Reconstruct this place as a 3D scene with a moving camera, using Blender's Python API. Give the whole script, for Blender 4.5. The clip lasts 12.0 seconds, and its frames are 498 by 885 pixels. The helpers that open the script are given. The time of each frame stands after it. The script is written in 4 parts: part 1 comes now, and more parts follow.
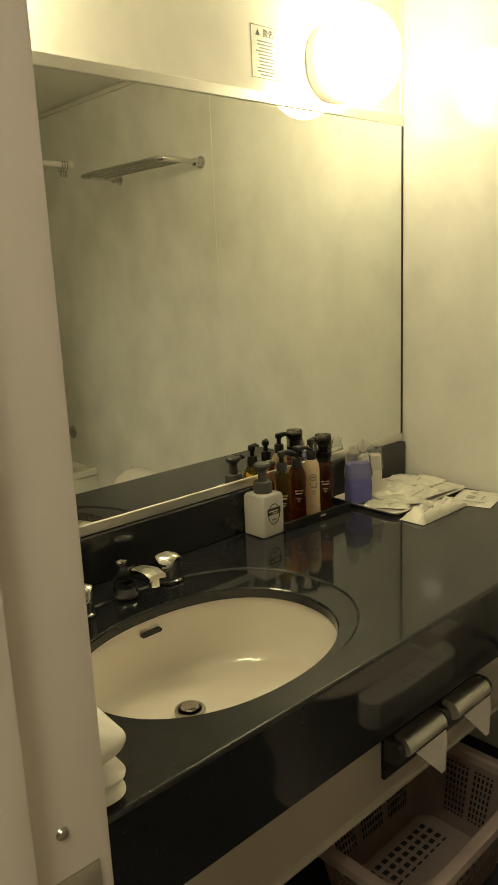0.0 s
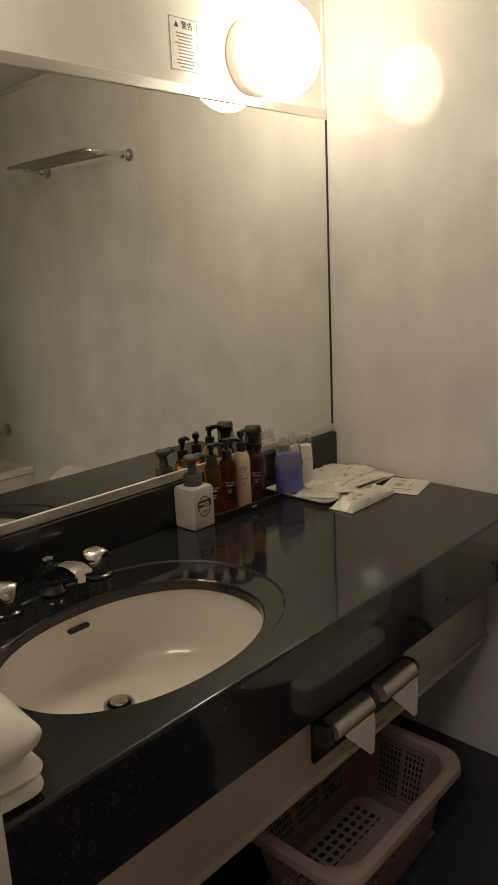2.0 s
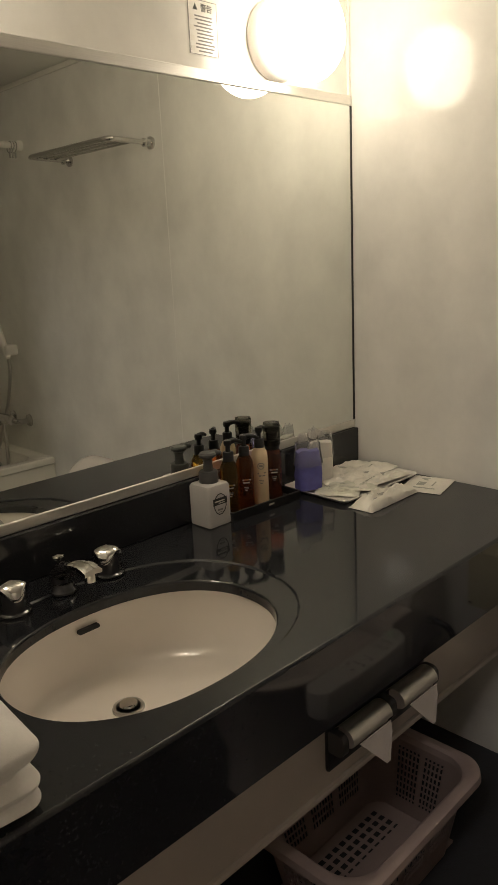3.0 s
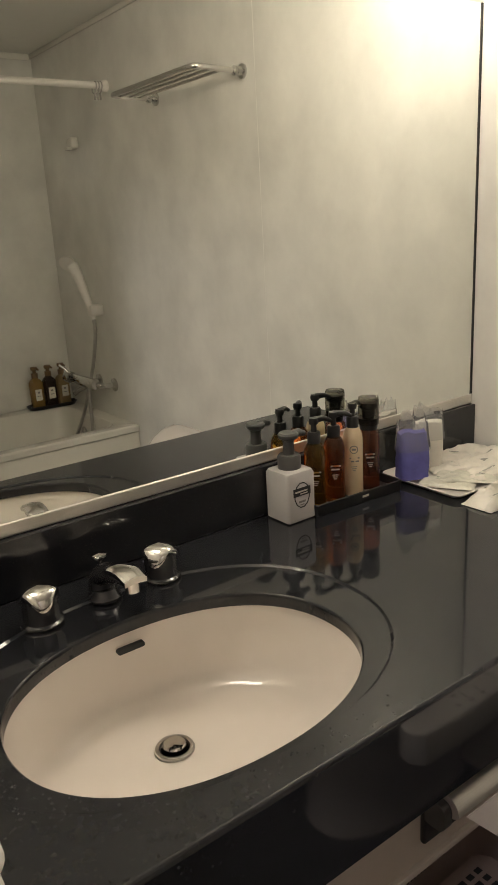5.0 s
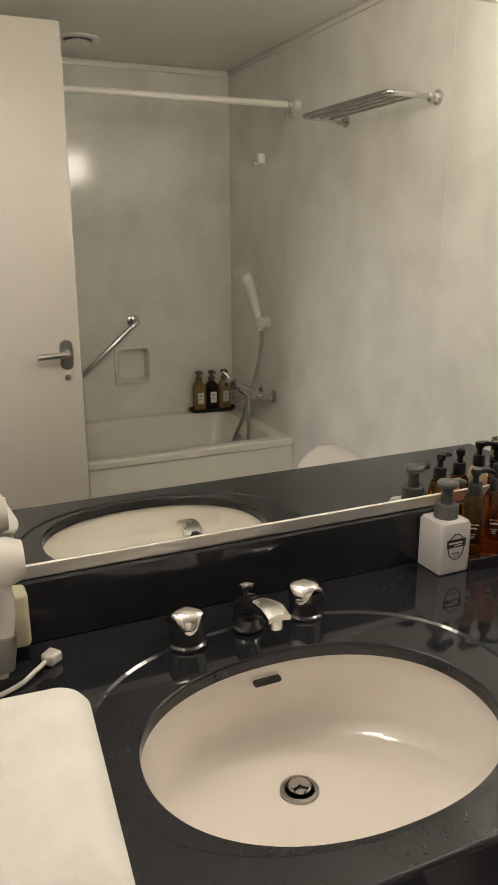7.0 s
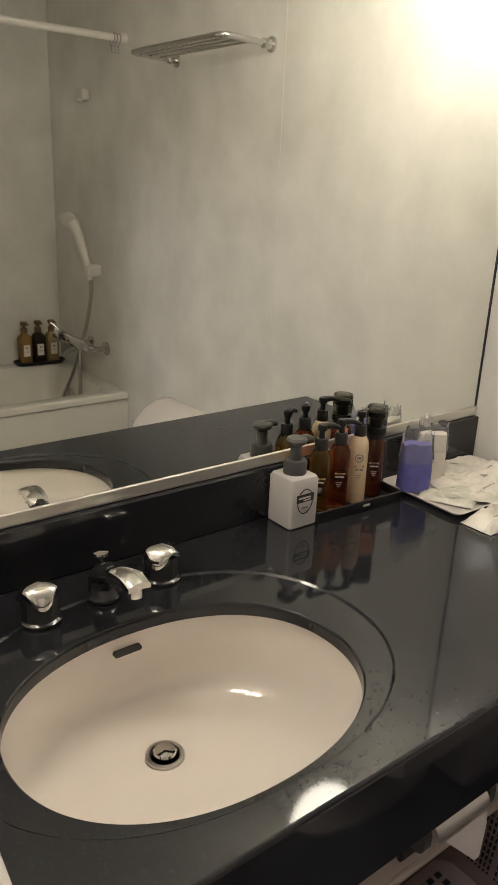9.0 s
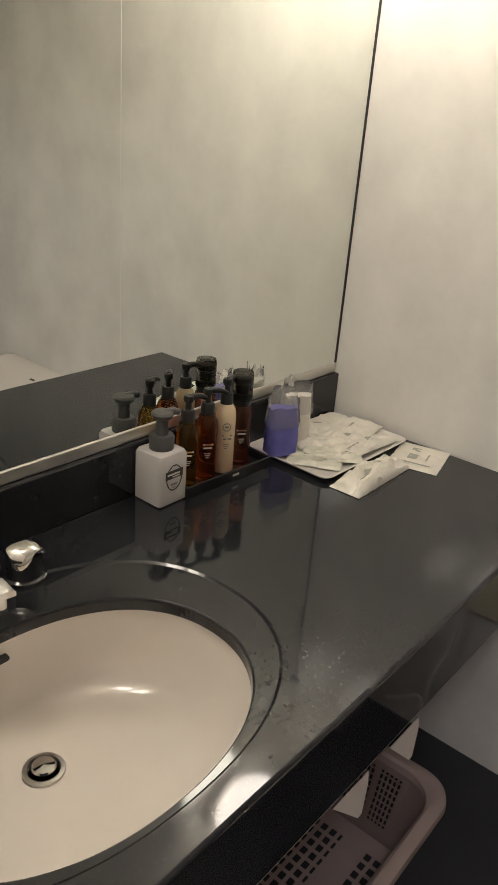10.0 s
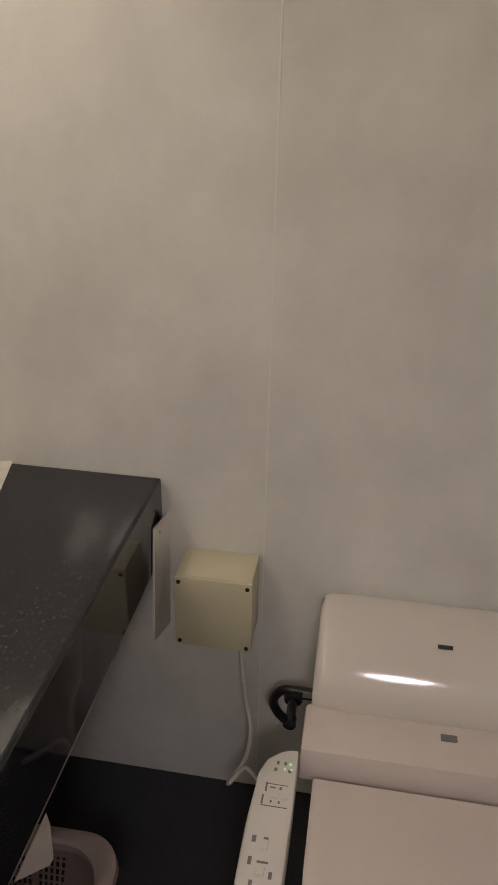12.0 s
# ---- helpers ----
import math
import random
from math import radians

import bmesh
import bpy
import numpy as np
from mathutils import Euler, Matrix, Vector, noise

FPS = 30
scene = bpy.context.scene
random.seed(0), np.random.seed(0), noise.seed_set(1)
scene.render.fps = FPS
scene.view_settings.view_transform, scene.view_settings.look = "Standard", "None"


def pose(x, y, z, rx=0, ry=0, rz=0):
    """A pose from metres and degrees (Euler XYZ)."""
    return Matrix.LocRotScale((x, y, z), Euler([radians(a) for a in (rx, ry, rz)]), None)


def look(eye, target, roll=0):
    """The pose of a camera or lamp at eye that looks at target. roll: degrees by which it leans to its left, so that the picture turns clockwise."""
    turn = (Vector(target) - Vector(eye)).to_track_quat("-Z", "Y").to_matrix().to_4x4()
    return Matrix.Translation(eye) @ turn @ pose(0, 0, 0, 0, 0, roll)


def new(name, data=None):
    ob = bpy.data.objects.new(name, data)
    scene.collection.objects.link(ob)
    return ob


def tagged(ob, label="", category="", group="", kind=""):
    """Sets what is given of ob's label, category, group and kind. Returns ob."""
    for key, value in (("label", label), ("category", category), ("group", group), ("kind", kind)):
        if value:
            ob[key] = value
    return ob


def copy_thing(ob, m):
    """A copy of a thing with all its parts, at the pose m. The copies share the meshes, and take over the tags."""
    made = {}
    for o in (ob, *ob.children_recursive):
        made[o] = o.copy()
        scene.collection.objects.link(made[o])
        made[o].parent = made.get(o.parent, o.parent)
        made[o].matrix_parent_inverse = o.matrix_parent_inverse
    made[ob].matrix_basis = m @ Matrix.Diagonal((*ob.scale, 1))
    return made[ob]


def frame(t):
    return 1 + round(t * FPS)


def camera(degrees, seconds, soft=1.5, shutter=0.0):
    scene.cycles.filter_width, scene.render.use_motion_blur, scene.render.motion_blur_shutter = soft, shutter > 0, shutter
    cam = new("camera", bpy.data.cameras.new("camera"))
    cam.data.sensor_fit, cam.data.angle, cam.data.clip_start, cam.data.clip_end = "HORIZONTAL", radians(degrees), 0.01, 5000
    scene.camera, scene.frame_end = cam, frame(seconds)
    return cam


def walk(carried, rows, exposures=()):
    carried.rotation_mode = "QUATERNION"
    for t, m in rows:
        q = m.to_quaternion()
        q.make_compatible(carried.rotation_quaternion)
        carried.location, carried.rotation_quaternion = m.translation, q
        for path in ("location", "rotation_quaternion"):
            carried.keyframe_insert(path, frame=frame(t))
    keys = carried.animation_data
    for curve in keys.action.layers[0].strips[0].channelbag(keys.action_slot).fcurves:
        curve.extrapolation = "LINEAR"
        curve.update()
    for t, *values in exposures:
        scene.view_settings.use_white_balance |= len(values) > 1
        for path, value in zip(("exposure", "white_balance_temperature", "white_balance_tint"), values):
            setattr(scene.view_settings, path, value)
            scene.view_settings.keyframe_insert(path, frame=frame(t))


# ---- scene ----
cam = camera(37.1, 12.0)

PATH = [
    (0, (-1.769, -1.272, 1.364), (-0.456, 0.17, 0.919), -2.5),
    (0.5, (-1.749, -1.271, 1.362), (-0.377, 0.113, 0.911), -2.9),
    (1, (-1.745, -1.278, 1.359), (-0.343, 0.078, 0.907), -3.2),
    (1.5, (-1.745, -1.286, 1.358), (-0.33, 0.051, 0.898), -3.0),
    (2, (-1.744, -1.308, 1.358), (-0.334, 0.032, 0.893), -2.8),
    (2.5, (-1.737, -1.311, 1.368), (-0.359, 0.058, 0.892), -2.7),
    (4.5, (-1.501, -1.134, 1.322), (-0.255, 0.33, 0.771), -3.1),
    (5, (-1.471, -1.1, 1.313), (-0.346, 0.454, 0.747), -3.3),
    (5.5, (-1.447, -1.082, 1.323), (-0.46, 0.564, 0.76), -2.4),
    (6, (-1.455, -1.084, 1.342), (-0.589, 0.63, 0.786), -1.5),
    (6.5, (-1.466, -1.083, 1.358), (-0.693, 0.681, 0.82), -0.6),
    (8.5, (-1.501, -1.051, 1.383), (-0.499, 0.567, 0.769), 2.2),
    (9, (-1.496, -1.026, 1.379), (-0.333, 0.459, 0.712), 2.5),
    (9.5, (-1.494, -0.98, 1.376), (-0.16, 0.324, 0.656), 3.0),
    (10, (-1.463, -0.933, 1.418), (-0.04, 0.217, 0.611), 4.6),
    (10.5, (-1.39, -0.944, 1.427), (0.12, 0.077, 0.605), 3.4),
    (11, (-1.294, -0.921, 1.4), (0.324, -0.078, 0.58), 2.6),
    (11.5, (-1.203, -0.929, 1.397), (0.524, -0.354, 0.568), 1.7),
    (12, (-1.099, -0.938, 1.417), (0.658, -0.659, 0.502), 1.2),
]
# stops, kelvin and tint of the carried camera as it adapts to the room
EXPOSURES = [
    (0.0, 0.15, 9300, -10), (0.5, 0.0, 9000, -6), (1.0, -0.25, 7900, 2), (1.5, -0.42, 7400, 7), (2.5, -0.42, 7100, 9), (4.5, 0.2, 6600, 10),
    (5.5, 0.55, 6500, 10), (6.5, 0.66, 6300, 11), (8.5, 0.6, 6300, 11), (9.5, 0.4, 6400, 11), (10.5, 0.2, 6250, 11), (11.0, 0.05, 6400, 13), (12.0, -0.2, 6500, 15),
]
walk(cam, [(t, look(eye, target, roll)) for t, eye, target, roll in PATH], EXPOSURES)

# ---- world and lamps ----
world = bpy.data.worlds.new("world")
scene.world = world
world.use_nodes = True
world.node_tree.nodes["Background"].inputs["Color"].default_value = (0.9, 0.8, 0.7, 1)
world.node_tree.nodes["Background"].inputs["Strength"].default_value = 0.02
GLOBE_LIGHT = 15.0      # the wall lamp
HALL_LIGHT = 29.0        # the lamp in the ceiling of the entrance hall


# ---- materials ----
def material(name, color, rough=0.5, metal=0.0, var=0.08, scale=6.0, bump=0.0, bscale=120.0, rvar=0.0, coat=0.0, stretch=(1, 1, 1), fine=0.35):
    """A principled surface with two sizes of colour variation and a fine relief."""
    m = bpy.data.materials.new(name)
    m.use_nodes = True
    nt = m.node_tree
    b = nt.nodes["Principled BSDF"]
    b.inputs["Roughness"].default_value = rough
    b.inputs["Metallic"].default_value = metal
    b.inputs["Coat Weight"].default_value = coat
    tc = nt.nodes.new("ShaderNodeTexCoord")
    mp = nt.nodes.new("ShaderNodeMapping")
    mp.inputs["Scale"].default_value = stretch
    nt.links.new(tc.outputs["Object"], mp.inputs["Vector"])
    n1 = nt.nodes.new("ShaderNodeTexNoise")
    n1.inputs["Scale"].default_value = scale
    n1.inputs["Detail"].default_value = 5
    n2 = nt.nodes.new("ShaderNodeTexNoise")
    n2.inputs["Scale"].default_value = scale * 9
    n2.inputs["Detail"].default_value = 3
    for n in (n1, n2):
        nt.links.new(mp.outputs["Vector"], n.inputs["Vector"])
    add = nt.nodes.new("ShaderNodeMath")
    add.operation = "MULTIPLY_ADD"
    add.inputs[1].default_value = fine
    nt.links.new(n2.outputs["Fac"], add.inputs[0])
    nt.links.new(n1.outputs["Fac"], add.inputs[2])
    ramp = nt.nodes.new("ShaderNodeValToRGB")
    lo = [max(0, c * (1 - var)) for c in color]
    hi = [min(1, c * (1 + var)) for c in color]
    ramp.color_ramp.elements[0].position = 0.5 * (1 + fine) - 0.29
    ramp.color_ramp.elements[1].position = 0.5 * (1 + fine) + 0.29
    ramp.color_ramp.elements[0].color = (*lo, 1)
    ramp.color_ramp.elements[1].color = (*hi, 1)
    nt.links.new(add.outputs[0], ramp.inputs["Fac"])
    nt.links.new(ramp.outputs["Color"], b.inputs["Base Color"])
    if rvar:
        mr = nt.nodes.new("ShaderNodeMapRange")
        mr.inputs["To Min"].default_value = max(0.02, rough - rvar)
        mr.inputs["To Max"].default_value = rough + rvar
        nt.links.new(n1.outputs["Fac"], mr.inputs["Value"])
        nt.links.new(mr.outputs["Result"], b.inputs["Roughness"])
    if bump:
        nb = nt.nodes.new("ShaderNodeTexNoise")
        nb.inputs["Scale"].default_value = bscale
        nb.inputs["Detail"].default_value = 4
        nt.links.new(mp.outputs["Vector"], nb.inputs["Vector"])
        bp = nt.nodes.new("ShaderNodeBump")
        bp.inputs["Strength"].default_value = bump
        bp.inputs["Distance"].default_value = 0.002
        nt.links.new(nb.outputs["Fac"], bp.inputs["Height"])
        nt.links.new(bp.outputs["Normal"], b.inputs["Normal"])
    return m


def clear(name, color, rough=0.05, weight=1.0, ior=1.45):
    m = material(name, color, rough, var=0.04)
    b = m.node_tree.nodes["Principled BSDF"]
    b.inputs["Transmission Weight"].default_value = weight
    b.inputs["IOR"].default_value = ior
    return m


def granite(name):
    """Polished black stone with fine paler specks."""
    m = material(name, (0.019, 0.020, 0.024), 0.06, var=0.15, scale=14)
    nt = m.node_tree
    b = nt.nodes["Principled BSDF"]
    src = b.inputs["Base Color"].links[0].from_socket
    tc = nt.nodes.new("ShaderNodeTexCoord")
    vor = nt.nodes.new("ShaderNodeTexVoronoi")
    vor.inputs["Scale"].default_value = 420
    nt.links.new(tc.outputs["Object"], vor.inputs["Vector"])
    sep = nt.nodes.new("ShaderNodeSeparateColor")
    nt.links.new(vor.outputs["Color"], sep.inputs["Color"])
    r = nt.nodes.new("ShaderNodeValToRGB")
    r.color_ramp.elements[0].position = 0.93
    r.color_ramp.elements[1].position = 1.0
    nt.links.new(sep.outputs["Red"], r.inputs["Fac"])
    mix = nt.nodes.new("ShaderNodeMix")
    mix.data_type = "RGBA"
    mix.inputs["B"].default_value = (0.028, 0.028, 0.030, 1)
    nt.links.new(r.outputs["Color"], mix.inputs["Factor"])
    nt.links.new(src, mix.inputs["A"])
    nt.links.new(mix.outputs["Result"], b.inputs["Base Color"])
    b.inputs["IOR"].default_value = 1.55
    return m


def glow(name, color, strength):
    m = bpy.data.materials.new(name)
    m.use_nodes = True
    b = m.node_tree.nodes["Principled BSDF"]
    b.inputs["Base Color"].default_value = (0.8, 0.8, 0.78, 1)
    b.inputs["Roughness"].default_value = 0.2
    b.inputs["Emission Color"].default_value = (*color, 1)
    b.inputs["Emission Strength"].default_value = strength
    return m


WALL = material("wall_panel", (0.80, 0.78, 0.73), 0.10, var=0.13, scale=5.5, bump=0.09, bscale=16, stretch=(1, 1, 0.9), fine=0.12)
CEIL = material("ceiling_panel", (0.82, 0.80, 0.75), 0.4, var=0.04, scale=2, bump=0.05, bscale=40)
FLOOR = material("floor_sheet", (0.035, 0.036, 0.04), 0.45, var=0.25, scale=7, bump=0.2, bscale=160, rvar=0.08)
STONE = granite("black_granite")
MIRROR = material("mirror_silver", (0.87, 0.89, 0.85), 0.012, 1.0, var=0.005)
ALU = material("brushed_aluminium", (0.74, 0.72, 0.68), 0.42, 1.0, var=0.05, scale=20, stretch=(1, 30, 30))
# mirror side joint; also paints the shade inside the overflow and the vent
GAP = material("dark_seal_and_hole_shade", (0.03, 0.03, 0.03), 0.6)
SEAL = material("pale_seal", (0.82, 0.80, 0.75), 0.35, var=0.05)
CERAMIC = material("cream_ceramic", (0.86, 0.80, 0.735), 0.08, var=0.02, scale=3, coat=0.5)
WHITE_CER = material("white_ceramic", (0.74, 0.68, 0.63), 0.10, var=0.02, scale=3, coat=0.4)
WHITE_PL = material("white_plastic", (0.76, 0.72, 0.67), 0.28, var=0.03, scale=8)
LID_PL = material("toilet_plastic", (0.70, 0.62, 0.57), 0.22, var=0.02, scale=5)
CREAM_PL = material("cream_plastic", (0.66, 0.61, 0.43), 0.38, var=0.05, scale=12, bump=0.05)
TUB = material("tub_plastic", (0.81, 0.78, 0.71), 0.16, var=0.025, scale=3)
CHROME = material("chrome", (0.64, 0.63, 0.61), 0.07, 1.0, var=0.02)
DARK_CHROME = material("black_chrome", (0.045, 0.045, 0.05), 0.09, 0.3, var=0.1, coat=0.6)
STEEL = material("satin_steel", (0.50, 0.48, 0.455), 0.28, 1.0, var=0.06, scale=30)
BLACK_PL = material("black_plastic", (0.018, 0.018, 0.019), 0.28, var=0.15, scale=20)
GREY_PL = material("grey_plastic", (0.085, 0.085, 0.085), 0.38, var=0.1, scale=20)
TOWEL = material("white_terry", (0.87, 0.84, 0.80), 0.95, var=0.06, scale=25, bump=0.5, bscale=600)
PAPER = material("tissue_paper", (0.76, 0.70, 0.66), 0.9, var=0.04, scale=20, bump=0.3, bscale=300)
BASKET = material("beige_basket_plastic", (0.44, 0.345, 0.315), 0.42, var=0.07, scale=15, bump=0.08)
DOOR_PAINT = material("painted_door", (0.70, 0.645, 0.585), 0.42, var=0.02, scale=3, bump=0.12, bscale=420)
FRAME_PAINT = material("painted_frame", (0.66, 0.605, 0.575), 0.4, var=0.03, scale=5, bump=0.05)
HALL_WALL = material("hall_wallpaper", (0.55, 0.49, 0.42), 0.8, var=0.06, scale=8, bump=0.3, bscale=220)
HALL_FLOOR = material("hall_carpet", (0.16, 0.12, 0.09), 0.95, var=0.2, scale=40, bump=0.6, bscale=300)
BEIGE = material("beige_board", (0.58, 0.51, 0.455), 0.45, var=0.05, scale=5)
INK = material("black_ink", (0.03, 0.03, 0.03), 0.5)
GREY_INK = material("grey_ink", (0.22, 0.21, 0.2), 0.5)
PALE_INK = material("pale_ink", (0.72, 0.69, 0.62), 0.4)
SOFT_INK = material("soft_ink", (0.42, 0.42, 0.36), 0.5)
RED_PL = material("red_plastic", (0.55, 0.03, 0.02), 0.35)
AMBER = clear("amber_liquid", (0.92, 0.52, 0.07), 0.03, 0.97)
RUST = clear("red_brown_liquid", (0.85, 0.22, 0.05), 0.03, 0.96)
BROWN = clear("brown_liquid", (0.78, 0.24, 0.12), 0.03, 0.96)
SMOKE = clear("smoked_cap", (0.32, 0.31, 0.26), 0.05, 0.95, 1.2)
CREAM_LIQ = material("cream_lotion", (0.80, 0.64, 0.43), 0.22, var=0.04, scale=30)
SOAP_WH = material("soap_white", (0.60, 0.58, 0.575), 0.2, var=0.03, scale=20)
LABEL_WH = material("paper_label", (0.80, 0.76, 0.68), 0.6, var=0.03)
SACHET = material("sachet_film", (0.82, 0.78, 0.69), 0.3, var=0.08, scale=30, bump=0.5, bscale=40)
SACHET_G = material("sachet_print", (0.66, 0.65, 0.55), 0.3, var=0.14, scale=40, bump=0.5, bscale=40)
PURPLE = material("violet_cloth", (0.13, 0.13, 0.44), 0.6, var=0.2, scale=40, bump=0.5, bscale=90)
FROST = clear("frosted_film", (0.90, 0.90, 0.91), 0.18, 0.86, 1.12)
GLOBE = glow("lit_globe", (1.0, 0.90, 0.76), GLOBE_LIGHT)
HALL_GLOW = glow("hall_lamp_glow", (1.0, 0.95, 0.96), HALL_LIGHT)
LED = glow("green_led", (0.4, 1.0, 0.35), 1.5)
HOOK_CLEAR = clear("clear_hook", (0.85, 0.83, 0.78), 0.15, 0.6)


# ---- builders ----
def mesh(name, bm, mat, smooth=True):
    me = bpy.data.meshes.new(name)
    bmesh.ops.recalc_face_normals(bm, faces=bm.faces)
    bm.to_mesh(me)
    bm.free()
    for m in (mat if isinstance(mat, (list, tuple)) else [mat]):
        me.materials.append(m)
    if smooth:
        for p in me.polygons:
            p.use_smooth = True
        me.set_sharp_from_angle(angle=radians(38))
    return me


def part(name, bm, mat, parent=None, label="", smooth=True):
    ob = new(name, mesh(name, bm, mat, smooth))
    if parent:
        ob.parent = parent
    return tagged(ob, label) if label else ob


def thing(name, label, category, at=(0, 0, 0), rz=0.0, group="", kind=""):
    ob = new(name)
    ob.empty_display_size = 0.05
    ob.matrix_basis = pose(*at, 0, 0, rz)
    return tagged(ob, label, category, group, kind)


def solid(name, bm, mat, label, category, kind="", smooth=True, group=""):
    return tagged(part(name, bm, mat, None, "", smooth), label, category, group, kind)


def box(x0, y0, z0, x1, y1, z1, bev=0.0, seg=2, bm=None):
    bm = bm or bmesh.new()
    r = bmesh.ops.create_cube(bm, size=1)
    for v in r["verts"]:
        v.co = Vector((x0 if v.co.x < 0 else x1, y0 if v.co.y < 0 else y1, z0 if v.co.z < 0 else z1))
    if bev:
        edges = list({e for v in r["verts"] for e in v.link_edges})
        bmesh.ops.bevel(bm, geom=edges, offset=bev, segments=seg, profile=0.5, affect="EDGES", clamp_overlap=True)
    return bm


def rings(loops, cap0=True, cap1=True, closed=True, bm=None):
    """A skin over loops that have the same number of points."""
    bm = bm or bmesh.new()
    rows = [[bm.verts.new(p) for p in lp] for lp in loops]
    n = len(rows[0])
    for a, b in zip(rows, rows[1:]):
        for i in range(n if closed else n - 1):
            j = (i + 1) % n
            bm.faces.new((a[i], a[j], b[j], b[i]))
    if cap0:
        bm.faces.new(rows[0])
    if cap1:
        bm.faces.new(rows[-1])
    return bm


def lathe(profile, n=28, c=(0, 0, 0), axis="z", bm=None):
    loops = []
    for r, z in profile:
        lp = []
        for i in range(n):
            a = 2 * math.pi * i / n
            p = (r * math.cos(a), r * math.sin(a), z)
            if axis == "x":
                p = (p[2], p[0], p[1])
            elif axis == "y":
                p = (p[1], p[2], p[0])
            lp.append((p[0] + c[0], p[1] + c[1], p[2] + c[2]))
        loops.append(lp)
    return rings(loops, bm=bm)


def oval(cx, cy, z, a, b, e=2.0, n=64):
    out = []
    for i in range(n):
        t = 2 * math.pi * i / n
        c, s = math.cos(t), math.sin(t)
        out.append((cx + a * math.copysign(abs(c) ** (2 / e), c), cy + b * math.copysign(abs(s) ** (2 / e), s), z))
    return out


def rrect(cx, cy, z, hx, hy, r, n=6):
    """A rectangle with rounded corners."""
    out = []
    for k, (sx, sy) in enumerate(((1, 1), (-1, 1), (-1, -1), (1, -1))):
        for i in range(n + 1):
            a = math.pi / 2 * (k + i / n)
            out.append((cx + sx * (hx - r) + r * math.cos(a), cy + sy * (hy - r) + r * math.sin(a), z))
    return out


def smooth_path(pts, sub=6):
    """A rounded line through the points."""
    P = [Vector(p) for p in pts]
    P = [2 * P[0] - P[1]] + P + [2 * P[-1] - P[-2]]
    out = []
    for i in range(1, len(P) - 2):
        for k in range(sub):
            t = k / sub
            a, b, c, d = P[i - 1:i + 3]
            out.append(0.5 * ((2 * b) + (c - a) * t + (2 * a - 5 * b + 4 * c - d) * t * t + (3 * b - a - 3 * c + d) * t ** 3))
    out.append(P[-2])
    return out


def tube(pts, r, n=10, bm=None, radii=None):
    P = [Vector(p) for p in pts]
    loops, up = [], None
    for i, p in enumerate(P):
        d = (P[min(i + 1, len(P) - 1)] - P[max(i - 1, 0)]).normalized()
        if up is None:
            up = d.orthogonal().normalized()
        up = (up - d * up.dot(d)).normalized()
        side = d.cross(up)
        rr = radii[i] if radii else r
        loops.append([p + rr * (math.cos(2 * math.pi * k / n) * up + math.sin(2 * math.pi * k / n) * side) for k in range(n)])
    return rings(loops, bm=bm)


def moved(bm, m):
    bmesh.ops.transform(bm, matrix=m, verts=bm.verts)
    return bm


def bars(parent, name, mat, spots, to):
    """Small flat bars of print: (u, v, width, height), laid by to(u, v, depth)."""
    for u, v, w, h in spots:
        bm = bmesh.new()
        lo = [bm.verts.new(to(u + a * w / 2, v + b * h / 2, 0.0)) for a, b in ((-1, -1), (1, -1), (1, 1), (-1, 1))]
        hi = [bm.verts.new(to(u + a * w / 2, v + b * h / 2, 0.0006)) for a, b in ((-1, -1), (1, -1), (1, 1), (-1, 1))]
        bm.faces.new(lo)
        bm.faces.new(hi)
        for i in range(4):
            bm.faces.new((lo[i], lo[(i + 1) % 4], hi[(i + 1) % 4], hi[i]))
        part(name, bm, mat, parent, "", False)


# ---- room: the wash wall is y = 0, the wall behind the toilet x = 0 ----
H = 0.76          # worktop
CE = 2.10         # ceiling
XL = -1.55        # door wall, inner face
YB = -2.45        # wall behind the bathtub
JY, HY = -0.86, -1.53   # door opening along y

floor_ob = solid("floor", box(XL - 0.1, YB - 0.1, -0.1, 0.1, 0.1, 0.0), FLOOR, "dark charcoal vinyl bathroom floor", "floor", "structure", False)
solid("ceiling", box(XL - 0.1, YB - 0.1, CE, 0.1, 0.1, CE + 0.1), CEIL, "smooth cream unit bathroom ceiling", "ceiling", "structure", False)
# wall behind the toilet, in three panels with a fine seam
wall_e = thing("wall_east", "glossy mottled cream wall panels behind the toilet", "wall", kind="structure")
for y0, y1 in ((YB - 0.1, -0.795), (-0.795, 0.1)):
    part("wall_panel", box(0.0, y0, 0, 0.1, y1, CE), WALL, wall_e, "", False)
for y in (-0.795,):
    part("seam_strip", box(-0.0005, y - 0.0013, 0, 0.003, y + 0.0013, CE), SEAL, wall_e, "pale narrow joint strip")
wall_n = thing("wall_north", "glossy cream wall panel above the mirror", "wall", kind="structure")
part("wall_panel", box(XL - 0.1, 0.008, 0, 0.0, 0.1, CE), WALL, wall_n, "", False)
part("corner_strip", box(-0.008, 0.0, 1.757, -0.0, 0.008, CE), SEAL, wall_n, "", False)
